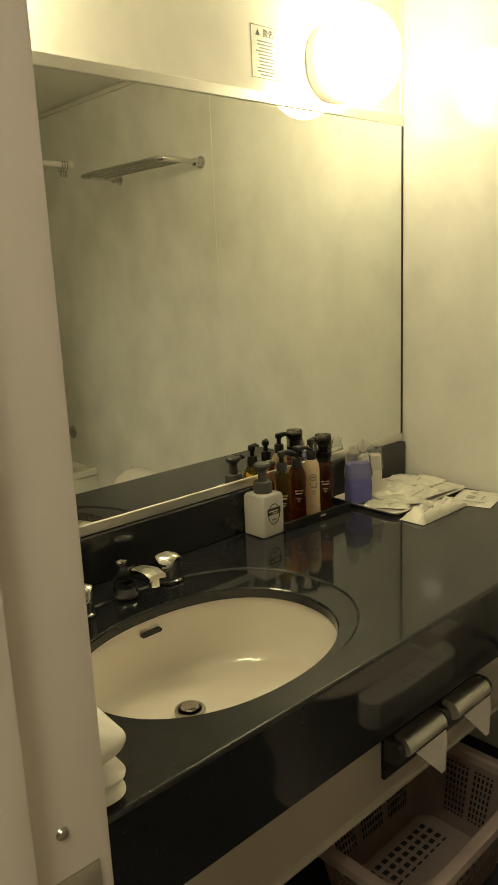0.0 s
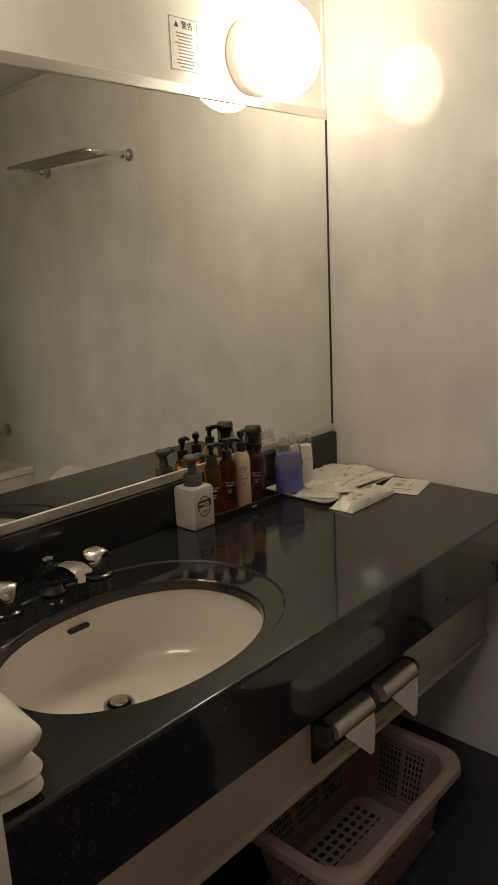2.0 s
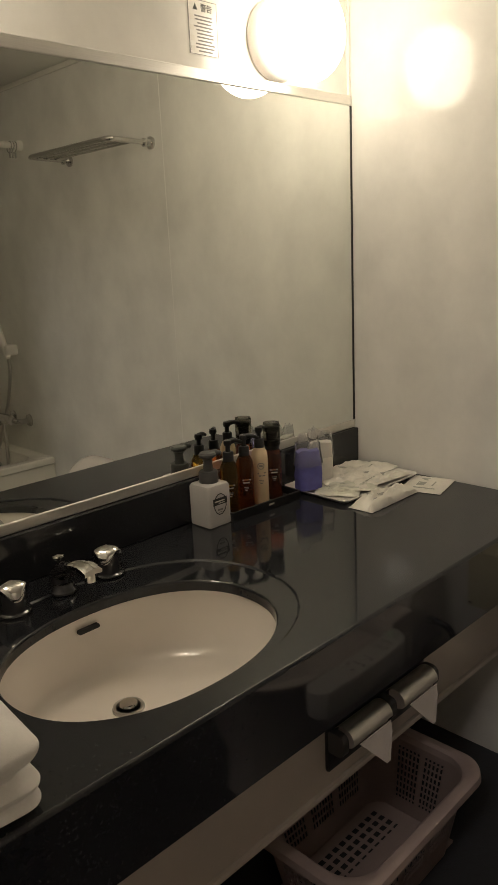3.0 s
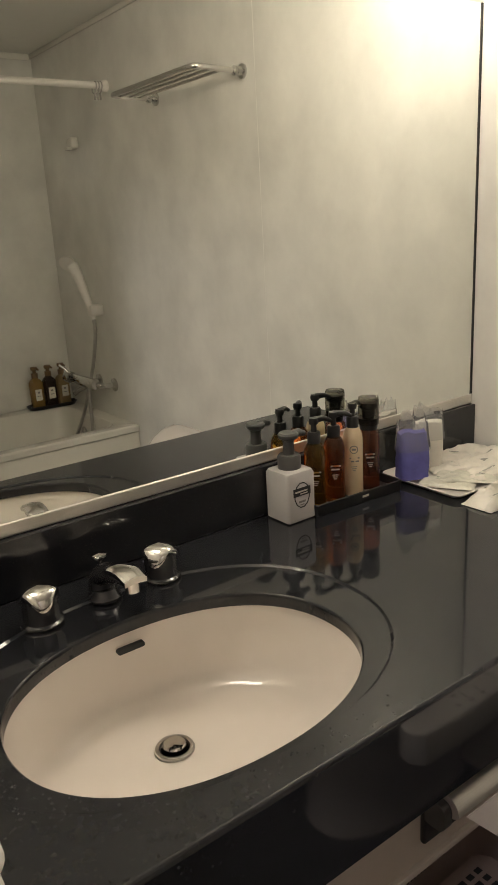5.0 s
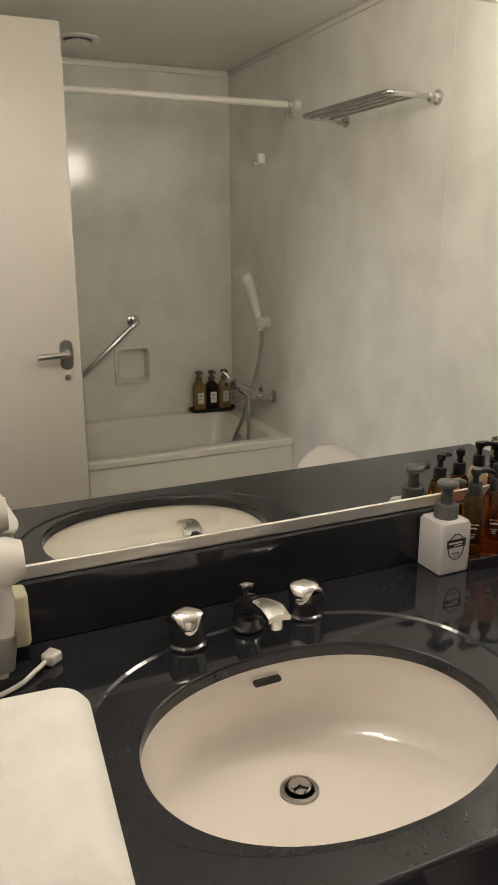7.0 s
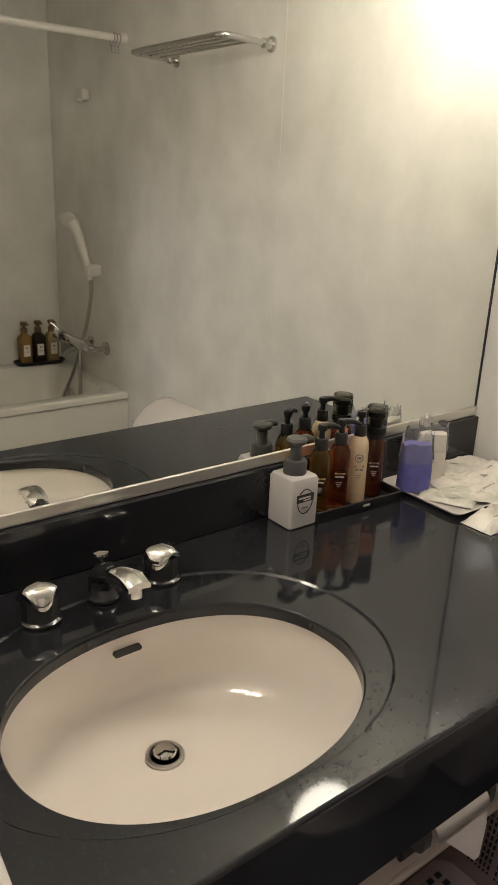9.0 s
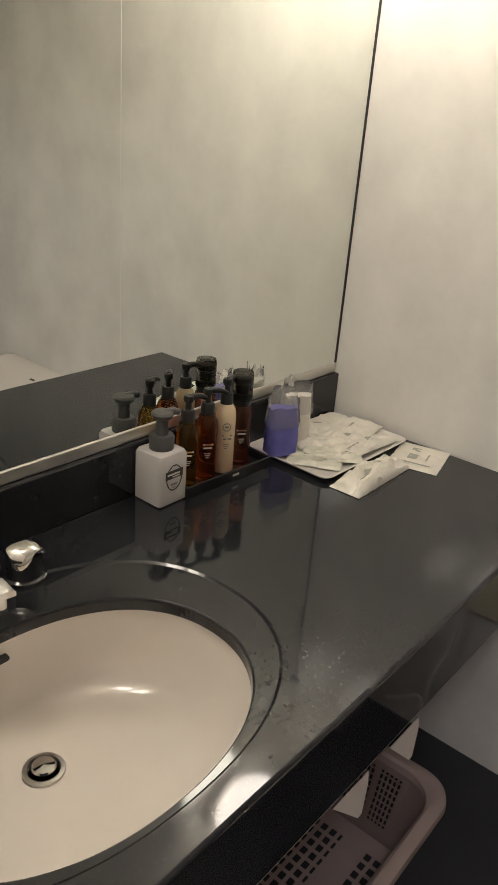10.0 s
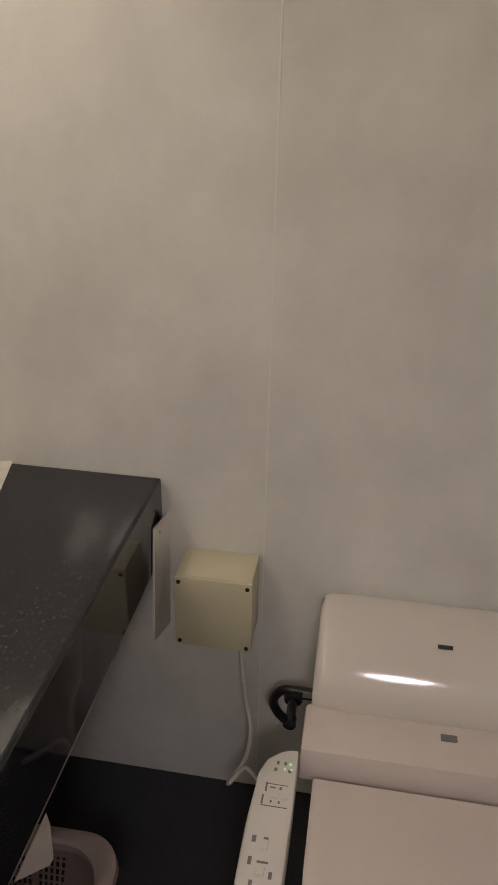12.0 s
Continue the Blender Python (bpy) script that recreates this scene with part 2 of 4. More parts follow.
# wall behind the bathtub, with the sunk soap dish
wall_s = thing("wall_south", "glossy cream wall panel behind the bathtub with sunk soap shelf", "wall", kind="structure")
DX0, DX1, DZ0, DZ1 = -0.60, -0.45, 0.67, 0.825
for a in ((XL - 0.1, 0, DX0, CE), (DX1, 0, 0.0, CE), (DX0, 0, DX1, DZ0), (DX0, DZ1, DX1, CE)):
    part("wall_panel", box(a[0], YB - 0.1, a[1], a[2], YB, a[3]), WALL, wall_s, "", False)
part("recess_back", box(DX0, YB - 0.1, DZ0, DX1, YB - 0.045, DZ1), TUB, wall_s, "", False)
fr = bmesh.new()
dc, dz = (DX0 + DX1) / 2, (DZ0 + DZ1) / 2


def dish_loop(hx, hz, r, y):
    return [(p[0], y, p[1]) for p in rrect(dc, dz, 0, hx, hz, r, 5)]


rings([dish_loop(0.094, 0.097, 0.012, YB + 0.0005), dish_loop(0.092, 0.095, 0.012, YB + 0.010), dish_loop(0.079, 0.081, 0.016, YB + 0.012),
       dish_loop(0.073, 0.076, 0.02, YB + 0.004), dish_loop(0.068, 0.070, 0.02, YB - 0.043)], False, False, bm=fr)
part("soap_shelf_frame", fr, TUB, wall_s, "moulded cream frame")
# door wall with its opening
wall_w = thing("wall_west", "cream wall panel with the doorway", "wall", kind="structure")
part("wall_panel", box(XL - 0.08, JY + 0.03, 0, XL, 0.1, CE), WALL, wall_w, "", False)
part("wall_panel", box(XL - 0.08, YB - 0.1, 0, XL, HY - 0.05, CE), WALL, wall_w, "", False)
part("wall_panel", box(XL - 0.08, HY - 0.05, 2.05, XL, JY + 0.03, CE), WALL, wall_w, "", False)
trim = thing("trim", "off-white painted metal door frame with strike plate", "door frame", kind="structure")
part("jamb", box(XL - 0.10, JY, 0, XL + 0.006, JY + 0.03, 2.05, 0.003), FRAME_PAINT, trim)
part("door_stop", box(XL - 0.10, JY - 0.012, 0, XL - 0.055, JY, 2.02, 0.002), FRAME_PAINT, trim)
part("jamb", box(XL - 0.10, HY - 0.05, 0, XL + 0.006, HY - 0.02, 2.05, 0.003), FRAME_PAINT, trim)
part("head", box(XL - 0.10, HY - 0.02, 2.02, XL + 0.006, JY, 2.05, 0.003), FRAME_PAINT, trim)
part("threshold", box(XL - 0.10, HY - 0.02, 0, XL + 0.006, JY, 0.012, 0.003), STEEL, trim, "satin metal threshold")
strike = part("strike_plate", box(XL - 0.05, JY - 0.0025, 0.86, XL - 0.005, JY, 0.965, 0.001), STEEL, trim, "satin steel strike plate")
for z in (0.875, 0.95):
    part("screw", lathe([(0.0035, 0), (0.003, -0.0015)], 10, (XL - 0.028, JY - 0.0026, z), "y"), CHROME, strike)
part("rivet", lathe([(0.005, 0), (0.0035, -0.0025), (0.001, -0.003)], 10, (XL - 0.03, JY, 1.0), "y"), STEEL, trim)
# coving along the ceiling
for i, (p, q) in enumerate((((-0.0, YB), (-0.0, 0.0)), ((XL, YB), (0, YB)))):
    bm = box(-0.010, YB, CE - 0.022, -0.0005, 0.006, CE - 0.0005, 0.004) if i == 0 else box(XL, YB + 0.0005, CE - 0.028, -0.0105, YB + 0.012, CE - 0.0005, 0.004)
    solid("trim", bm, TUB, "cream plastic coving below the ceiling", "coving", "structure")

# entrance hall behind the camera
hall = thing("wall_hall", "papered beige hall walls outside the bathroom", "wall", kind="structure")
part("wall_panel", box(-3.0, -2.7, 0, -2.9, 0.2, 2.3), HALL_WALL, hall, "", False)
part("wall_panel", box(-2.9, -2.8, 0, XL - 0.08, -2.7, 2.3), HALL_WALL, hall, "", False)
part("wall_panel", box(-2.9, 0.1, 0, XL - 0.08, 0.2, 2.3), HALL_WALL, hall, "", False)
part("wall_panel", box(XL - 0.095, -2.7, 0, XL - 0.081, HY - 0.05, 2.3), HALL_WALL, hall, "", False)
part("wall_panel", box(XL - 0.095, JY + 0.03, 0, XL - 0.081, 0.1, 2.3), HALL_WALL, hall, "", False)
part("wall_panel", box(XL - 0.095, HY - 0.05, 2.05, XL - 0.081, JY + 0.03, 2.3), HALL_WALL, hall, "", False)
solid("floor_hall", box(-3.0, -2.8, -0.1, XL - 0.1, 0.2, 0.0), HALL_FLOOR, "brown hall carpet", "floor", "structure", False)
solid("ceiling_hall", box(-3.0, -2.8, 2.3, XL - 0.08, 0.2, 2.4), CEIL, "plain hall ceiling", "ceiling", "structure", False)
hl = thing("ceiling_lamp", "round lit hall ceiling lamp", "lamp", (-2.3, -1.2, 2.3))
part("rim", lathe([(0.25, 0), (0.25, -0.02), (0.23, -0.022)], 32), WHITE_PL, hl)
part("diffuser", lathe([(0.225, -0.018), (0.20, -0.045), (0.10, -0.060), (0.005, -0.064)], 32), HALL_GLOW, hl, "glowing diffuser")


# ---- mirror, lamp, worktop ----
mir = thing("mirror", "large plain wall mirror in slim aluminium strips", "mirror")
part("glass", box(XL, 0.0, 0.885, -0.0065, 0.007, 1.735), MIRROR, mir, "silvered mirror glass", False)
part("bottom_strip", box(XL, -0.003, 0.864, -0.003, 0.0075, 0.887, 0.0015, 1), ALU, mir, "aluminium bottom strip", False)
part("top_strip", box(XL, -0.004, 1.731, -0.003, 0.0075, 1.755, 0.0015, 1), ALU, mir, "aluminium top strip", False)
part("side_seal", box(-0.006, -0.0015, 0.8875, -0.0005, 0.0075, 1.73), GAP, mir, "dark side joint", False)

lamp = thing("wall_lamp", "lit opal glass globe lamp on a round base", "lamp", (-0.288, 0.008, 1.842), group="mirror lamps")
part("base", lathe([(0.085, 0), (0.088, -0.008), (0.084, -0.026), (0.076, -0.036)], 40, axis="y"), WHITE_PL, lamp, "white round base")
gl = []
for i in range(17):
    a = math.pi * (0.14 + 0.86 * i / 16)
    gl.append((max(0.002, 0.106 * math.sin(a) ** 0.93), -0.036 - 0.066 + 0.076 * math.cos(a)))
part("globe", lathe(gl, 40, axis="y"), GLOBE, lamp, "glowing opal globe")
copy_thing(lamp, pose(-1.262, 0.008, 1.842))

sign = thing("warning_sticker", "small printed warning sticker on the wall", "sticker", (-0.506, 0.0076, 1.838))
part("sheet", box(-0.042, -0.0006, -0.055, 0.042, 0.0, 0.055), WALL, sign, "", False)


def on_sign(u, v, d):
    return (u, -0.0007 - d * 0.6, v)


tri = bmesh.new()
tri.faces.new([tri.verts.new(on_sign(u, v, 0.0008)) for u, v in ((-0.028, 0.033), (-0.014, 0.033), (-0.021, 0.046))])
part("warning_triangle", tri, INK, sign, "", False)
cu = bpy.data.curves.new("heading", "FONT")
cu.body, cu.size, cu.extrude = "警告", 0.017, 0.0002
tx = new("heading", cu)
cu.materials.append(INK)
tx.parent, tx.matrix_basis = sign, pose(-0.006, -0.0012, 0.033, 90)
rs = random.Random(3)
bars(sign, "print_line", GREY_INK, [(0.004 + rs.uniform(-0.004, 0.002), 0.022 - 0.0068 * i, 0.05 + rs.uniform(-0.012, 0.008), 0.0028) for i in range(11)], on_sign)
bars(sign, "symbol", PALE_INK, [(-0.032, 0.018 - 0.02 * i, 0.010, 0.010) for i in range(4)], on_sign)
bars(sign, "border_line", GREY_INK, [(0, 0.053, 0.082, 0.0012), (0, -0.053, 0.082, 0.0012), (-0.0405, 0, 0.0012, 0.105), (0.0405, 0, 0.0012, 0.105)], on_sign)

# worktop with a sunk oval field round the undermounted basin
BX, BY = -1.052, -0.365
GX, GY = -1.043, -0.327
FE = -0.607
N = 160
ctop = thing("worktop", "polished black granite vanity worktop with deep apron", "worktop")


def plate_edge(z, inset=0.0):
    """The worktop's outline, as many points as the ovals, each in the oval point's direction."""
    x0, x1, y0, y1 = XL + 0.001 + inset, -0.001 - inset, FE + inset, -0.0015 - inset
    out = []
    for p in oval(BX, BY, z, 0.305, 0.225, 2.5, N):
        d = Vector((p[0] - BX, p[1] - BY))
        s = min(((x1 if d.x > 0 else x0) - BX) / d.x if abs(d.x) > 1e-9 else 1e9, ((y1 if d.y > 0 else y0) - BY) / d.y if abs(d.y) > 1e-9 else 1e9)
        out.append([BX + d.x * s, BY + d.y * s, z])
    for cx in (x0, x1):
        for cy in (y0, y1):
            k = min(range(N), key=lambda i: (out[i][0] - cx) ** 2 + (out[i][1] - cy) ** 2)
            out[k] = [cx, cy, z]
    return out


part("slab", rings([plate_edge(H - 0.03), plate_edge(H - 0.006), plate_edge(H - 0.0040, 0.0005), plate_edge(H - 0.0018, 0.0018), plate_edge(H - 0.0005, 0.0040), plate_edge(H, 0.006),
                    oval(GX, GY, H, 0.306, 0.234, 2.25, N), oval(GX, GY, H - 0.003, 0.302, 0.230, 2.25, N),
                    oval(BX, BY, H - 0.0032, 0.244, 0.185, 2.16, N), oval(BX, BY, H - 0.005, 0.242, 0.183, 2.16, N), oval(BX, BY, H - 0.008, 0.241, 0.182, 2.16, N),
                    oval(BX, BY, H - 0.024, 0.241, 0.182, 2.16, N)], False, False), STONE, ctop, "", False)
part("apron", box(XL + 0.001, FE, 0.605, -0.001, FE + 0.03, H - 0.0301), STONE, ctop, "black stone apron", False)
part("backsplash", box(XL + 0.001, -0.014, H + 0.0005, -0.001, 0.0075, 0.8635, 0.002, 1), STONE, ctop, "black stone backsplash", False)
under = thing("vanity_panel", "beige board below the black worktop", "panel")
part("board", box(XL + 0.002, -0.50, 0.357, -0.002, -0.485, 0.570, 0.002), BEIGE, under)
part("lower_lip", box(XL + 0.002, -0.508, 0.352, -0.002, -0.484, 0.366, 0.003), BEIGE, under)

# basin
basin = thing("wash_basin", "cream oval ceramic basin set under the worktop", "basin")
dx, dy, dzz = -1.047, -0.288, 0.590
loops = [oval(BX, BY, H - 0.026, 0.28, 0.215, 2.2, N), oval(BX, BY, H - 0.0245, 0.256, 0.192, 2.2, N), oval(BX, BY, H - 0.027, 0.249, 0.187, 2.16, N)]
for i in range(1, 25):
    f = i / 24
    k = 0.995 - 0.30 * f ** 1.5 - 0.575 * f ** 4.5 if f < 1 else 0.12
    zc = H - 0.027 - (H - 0.027 - dzz) * (1 - (1 - f) ** 1.9)
    m = f ** 1.5
    loops.append(oval(BX + (dx - BX) * m, BY + (dy - BY) * m, zc, (0.249 * (1 - m) + 0.25 * m) * k, (0.187 * (1 - m) + 0.22 * m) * k, 2.16 - 0.16 * f, N))
part("bowl", rings(loops, False, False), CERAMIC, basin)
dr = part("drain", lathe([(0.029, 0.0), (0.028, 0.003), (0.0225, 0.0035), (0.021, 0.001), (0.0205, -0.004)], 36, (dx, dy, dzz + 0.001)), STEEL, basin, "satin metal drain ring")
# flat black disc stands in for the shade down the drain
part("throat", lathe([(0.0207, 0.0), (0.001, -0.001)], 28, (dx, dy, dzz + 0.001)), BLACK_PL, dr)
part("plug", lathe([(0.012, 0.003), (0.0165, 0.0065), (0.0170, 0.0085), (0.0150, 0.0110), (0.001, 0.0125)], 28, (dx, dy, dzz)), CHROME, dr, "chrome pop-up plug")
part("plug_shaft", lathe([(0.010, -0.01), (0.010, 0.006)], 12, (dx, dy, dzz - 0.002)), BLACK_PL, dr)
# closed shallow slot; its near-black colour stands in for the shade inside
ov = bmesh.new()
oy, oz = -0.1895, 0.712
for r0, r1, d0 in ((0.0085, 0.0062, 0.0),):
    def slot(r, y):
        return [(BX + 0.001 + p[0], oy + y + p[1] * 0.3, oz + p[1] * 0.9) for p in rrect(0, 0, 0, 0.0255 + r - 0.0085, r * 0.72, r * 0.70, 6)]
    rings([slot(0.0060, 0.006), slot(0.0058, -0.0002), slot(0.0054, -0.0004), slot(0.0050, 0.0002)], False, True, bm=ov)
    ov.faces.ensure_lookup_table()
    for f in ov.faces:
        f.material_index = 1 if len(f.verts) > 4 else 0
part("overflow_slot", ov, [GAP, GAP], basin, "overflow slot, its inner shade painted dark")


def tap_knob(x, y):
    t = thing("tap_handle", "chrome-topped black tap handle on the worktop", "tap handle", (x, y, H), group="basin tap handles")
    part("skirt", lathe([(0.031, 0), (0.031, 0.003), (0.0275, 0.005), (0.0265, 0.012), (0.0275, 0.036), (0.027, 0.042)], 32), DARK_CHROME, t, "black body")
    part("collar", lathe([(0.0325, 0), (0.0325, 0.0025), (0.028, 0.0032)], 32), CHROME, t)
    bm = bmesh.new()
    lps = []
    for i in range(8):
        f = i / 7
        r = 0.0305 * math.sqrt(max(0.0004, 1 - f ** 2.3))
        lp = []
        for k in range(36):
            a = 2 * math.pi * k / 36
            tri3 = 1 + 0.10 * math.cos(3 * a) * (1 - f)
            dz3 = -0.011 * math.cos(3 * a) * (1 - f) ** 1.5
            lp.append((r * tri3 * math.cos(a), r * tri3 * math.sin(a), 0.040 + 0.020 * f + dz3))
        lps.append(lp)
    rings(lps, True, True, bm=bm)
    part("cap", bm, CHROME, t, "domed three-lobed chrome cap")
    return t


tap_knob(-1.150, -0.105).rotation_euler.z = radians(20)
tap_knob(-0.940, -0.098).rotation_euler.z = radians(-15)
tap = thing("basin_tap", "chrome and black basin spout with lift rod", "tap", (-1.045, -0.10, H))
part("foot", lathe([(0.027, 0), (0.027, 0.004), (0.023, 0.008), (0.020, 0.018)], 28), DARK_CHROME, tap, "black foot")
sp = smooth_path([(0, 0.008, 0.008), (0, 0.004, 0.034), (0.0, -0.016, 0.048), (0.0, -0.046, 0.058), (0.002, -0.078, 0.062), (0.003, -0.098, 0.060)], 6)
bm = tube(sp, 0.016, 18, radii=[0.019 - 0.007 * (i / (len(sp) - 1)) for i in range(len(sp))])
for v in bm.verts:
    v.co.x *= 1.15
part("spout", bm, DARK_CHROME, tap, "black arched spout")
ribs = []
for i, p in enumerate(smooth_path([(0.0, -0.034, 0.066), (0.0, -0.044, 0.071), (0.001, -0.060, 0.076), (0.003, -0.084, 0.077), (0.004, -0.108, 0.071)], 4)):
    w = 0.012 + 0.006 * min(1.0, i / 6)
    ribs.append([(p.x + w * q[0], p.y, p.z + q[1]) for q in ((-1, -0.010), (-1, -0.003), (-0.8, 0.0), (0, 0.002), (0.8, 0.0), (1, -0.003), (1, -0.010), (0, -0.008))])
part("spout_plate", rings(ribs), CHROME, tap, "flat chrome spout top")
part("aerator", lathe([(0.0115, 0.0), (0.012, 0.010), (0.0115, 0.022)], 20, (0.004, -0.094, 0.046)), CHROME, tap, "chrome aerator")
part("lift_rod", lathe([(0.003, 0.0), (0.003, 0.052), (0.009, 0.056), (0.0125, 0.061), (0.012, 0.064), (0.001, 0.0655)], 20, (0.008, 0.022, 0.0)), CHROME, tap, "chrome lift rod")

# ---- things on the worktop ----
soap = thing("soap_dispenser", "square white foam soap bottle with grey pump", "soap bottle", (-0.620, -0.0515, H))
lp = [rrect(0, 0, z, s, s, r, 5) for z, s, r in ((0, 0.031, 0.006), (0.003, 0.0345, 0.007), (0.093, 0.0345, 0.007), (0.099, 0.032, 0.009), (0.1015, 0.024, 0.011))]
part("bottle", rings(lp), SOAP_WH, soap, "glossy white square bottle")
part("collar", lathe([(0.0225, 0.1005), (0.0225, 0.124), (0.020, 0.128), (0.012, 0.1285)], 32), GREY_PL, soap, "grey ribbed collar")
part("stem", lathe([(0.012, 0.127), (0.0105, 0.146), (0.0115, 0.159)], 24), GREY_PL, soap)
hd = lathe([(0.010, 0.155), (0.019, 0.161), (0.020, 0.167), (0.017, 0.171), (0.001, 0.172)], 28)
tube(smooth_path([(0.008, 0, 0.165), (0.025, -0.002, 0.166), (0.036, -0.003, 0.162)], 5), 0.0065, 12, bm=hd, radii=[0.008] * 6 + [0.006] * 5)
part("pump_head", hd, GREY_PL, soap, "grey pump head")


def on_soap(u, v, d):
    return (u, -0.0346 - d, v)


lab = bmesh.new()
oct_ = [(math.cos(a) * 0.0195, 0.054 + math.sin(a) * 0.026) for a in [math.pi * (k + 0.5) / 6 for k in range(12)]]
inn = [(u * 0.90, 0.054 + (v - 0.054) * 0.92) for u, v in oct_]
rings([[on_soap(u, v, 0.0) for u, v in oct_], [on_soap(u, v, 0.0007) for u, v in oct_], [on_soap(u, v, 0.0007) for u, v in inn], [on_soap(u, v, 0.0) for u, v in inn]], False, False, bm=lab)
part("label_border", lab, INK, soap, "", False)
bars(soap, "label_band", INK, [(0, 0.061, 0.042, 0.016)], on_soap)
bars(soap, "print_line", PALE_INK, [(-0.002, 0.062, 0.030, 0.003), (0.004, 0.057, 0.018, 0.002)], lambda u, v, d: (u, -0.0354 - d, v))
bars(soap, "print_line", GREY_INK, [(0, 0.041, 0.016, 0.004), (0, 0.035, 0.010, 0.0015)], on_soap)

caddy = thing("amenity_tray", "black plastic tray holding pump bottles", "tray", (-0.474, -0.057, H), rz=-3)
bm = rings([rrect(0, 0, 0, 0.112, 0.040, 0.004), rrect(0, 0, 0.023, 0.114, 0.042, 0.004), rrect(0, 0, 0.0245, 0.1125, 0.0405, 0.004), rrect(0, 0, 0.0235, 0.110, 0.038, 0.004), rrect(0, 0, 0.006, 0.109, 0.037, 0.004)])
part("tray_body", bm, BLACK_PL, caddy)
bars(caddy, "logo_bar", PALE_INK, [(0.012, 0.014, 0.017, 0.0045)], lambda u, v, d: (u, -0.0418 - d, v))


def pump_bottle(x, y, r, h, liquid, label, ink, nose, foam=False, fill=0.8):
    t = thing("pump_bottle", label, "pump bottle", (x, y, H + 0.0062), group="pump bottles in the tray")
    sh = [(r * 0.9, 0), (r, 0.004), (r * 0.97, h * 0.45), (r, h * 0.78), (r * 0.93, h * 0.88), (r * 0.7, h * 0.95), (r * 0.5, h)]
    part("bottle", lathe(sh, 32), liquid, t)
    if foam:
        part("collar", lathe([(r * 0.8, h - 0.012), (r * 0.86, h - 0.002), (r * 0.86, h + 0.012)], 28), BLACK_PL, t, "black collar")
        part("pump_head", lathe([(0.010, h + 0.010), (0.012, h + 0.030), (0.016, h + 0.034), (0.015, h + 0.044)], 20), BLACK_PL, t, "black pump head")
        part("cap", lathe([(r * 0.93, h + 0.0), (r * 0.95, h + 0.05), (r * 0.88, h + 0.056), (0.001, h + 0.057)], 28), SMOKE, t, "smoked clear cap")
    else:
        part("collar", lathe([(r * 0.60, h - 0.006), (r * 0.60, h + 0.016), (r * 0.5, h + 0.019)], 24), BLACK_PL, t, "black ribbed collar")
        part("stem", lathe([(0.006, h + 0.018), (0.0055, h + 0.036)], 14), BLACK_PL, t)
        a = radians(nose)
        hd = lathe([(0.0085, h + 0.034), (0.010, h + 0.040), (0.0085, h + 0.046), (0.001, h + 0.047)], 18)
        tube(smooth_path([(0, 0, h + 0.041), (0.02 * math.cos(a), 0.02 * math.sin(a), h + 0.0425), (0.036 * math.cos(a), 0.036 * math.sin(a), h + 0.036)], 4), 0.005, 10, bm=hd, radii=[0.0075, 0.007, 0.0065, 0.006, 0.0055, 0.005, 0.0048, 0.0045, 0.004])
        part("pump_head", hd, BLACK_PL, t, "black pump head with nozzle")
    va = radians(-128)

    def on(u, v, d):
        g = va + u / r
        return ((r + 0.0004 + d) * math.cos(g), (r + 0.0004 + d) * math.sin(g), v)
    rr = random.Random(int(abs(x) * 1000))
    bars(t, "print_line", ink, [(rr.uniform(-0.001, 0.002), h * 0.56 - 0.0068 * i, w, 0.003) for i, w in enumerate((0.020, 0.016))], on)
    bars(t, "print_line", ink, [(0, h * 0.56 - 0.018 - 0.004 * i, 0.012 - 0.003 * i, 0.0012) for i in range(3)], on)
    return t, on


pump_bottle(-0.556, -0.052, 0.0215, 0.134, AMBER, "amber pump bottle with black pump in the tray", PALE_INK, -20)
pump_bottle(-0.506, -0.054, 0.0215, 0.137, RUST, "red-brown pump bottle with black pump in the tray", PALE_INK, -40)
cb, on_c = pump_bottle(-0.456, -0.056, 0.0205, 0.146, CREAM_LIQ, "cream lotion pump bottle with black pump in the tray", GREY_INK, 20)
ringm = bmesh.new()
cc = [(math.cos(a) * 0.0085, 0.100 + math.sin(a) * 0.0085) for a in [2 * math.pi * k / 20 for k in range(20)]]
rings([[on_c(u, v, 0.0) for u, v in cc], [on_c(u, v, 0.0006) for u, v in cc], [on_c(u * 0.8, 0.1 + (v - 0.1) * 0.8, 0.0006) for u, v in cc], [on_c(u * 0.8, 0.1 + (v - 0.1) * 0.8, 0.0) for u, v in cc]], False, False, bm=ringm)
part("round_mark", ringm, GREY_INK, cb, "", False)
bars(cb, "round_mark_bar", GREY_INK, [(0.0, 0.1, 0.008, 0.004)], on_c)
pump_bottle(-0.404, -0.050, 0.0225, 0.138, BROWN, "brown foam bottle with smoked clear cap in the tray", PALE_INK, 0, True)
for x, y in ((-0.531, -0.080), (-0.430, -0.084)):
    solid("seal_tab", lathe([(0.007, 0), (0.0075, 0.003), (0.005, 0.006), (0.001, 0.0065)], 14, (x, y, H + 0.0062)), RED_PL, "small red plastic seal in the tray", "seal")

# white tray with wrapped amenities in the corner
tr = thing("white_tray", "shallow white tray with wrapped toiletries", "tray", (-0.182, -0.126, H), rz=-1)
part("tray_body", rings([rrect(0, 0, 0, 0.142, 0.092, 0.014), rrect(0, 0, 0.003, 0.146, 0.096, 0.016), rrect(0, 0, 0.011, 0.158, 0.108, 0.02), rrect(0, 0, 0.0125, 0.158, 0.108, 0.02),
                         rrect(0, 0, 0.0115, 0.152, 0.102, 0.018), rrect(0, 0, 0.005, 0.143, 0.093, 0.015)]), WHITE_PL, tr)


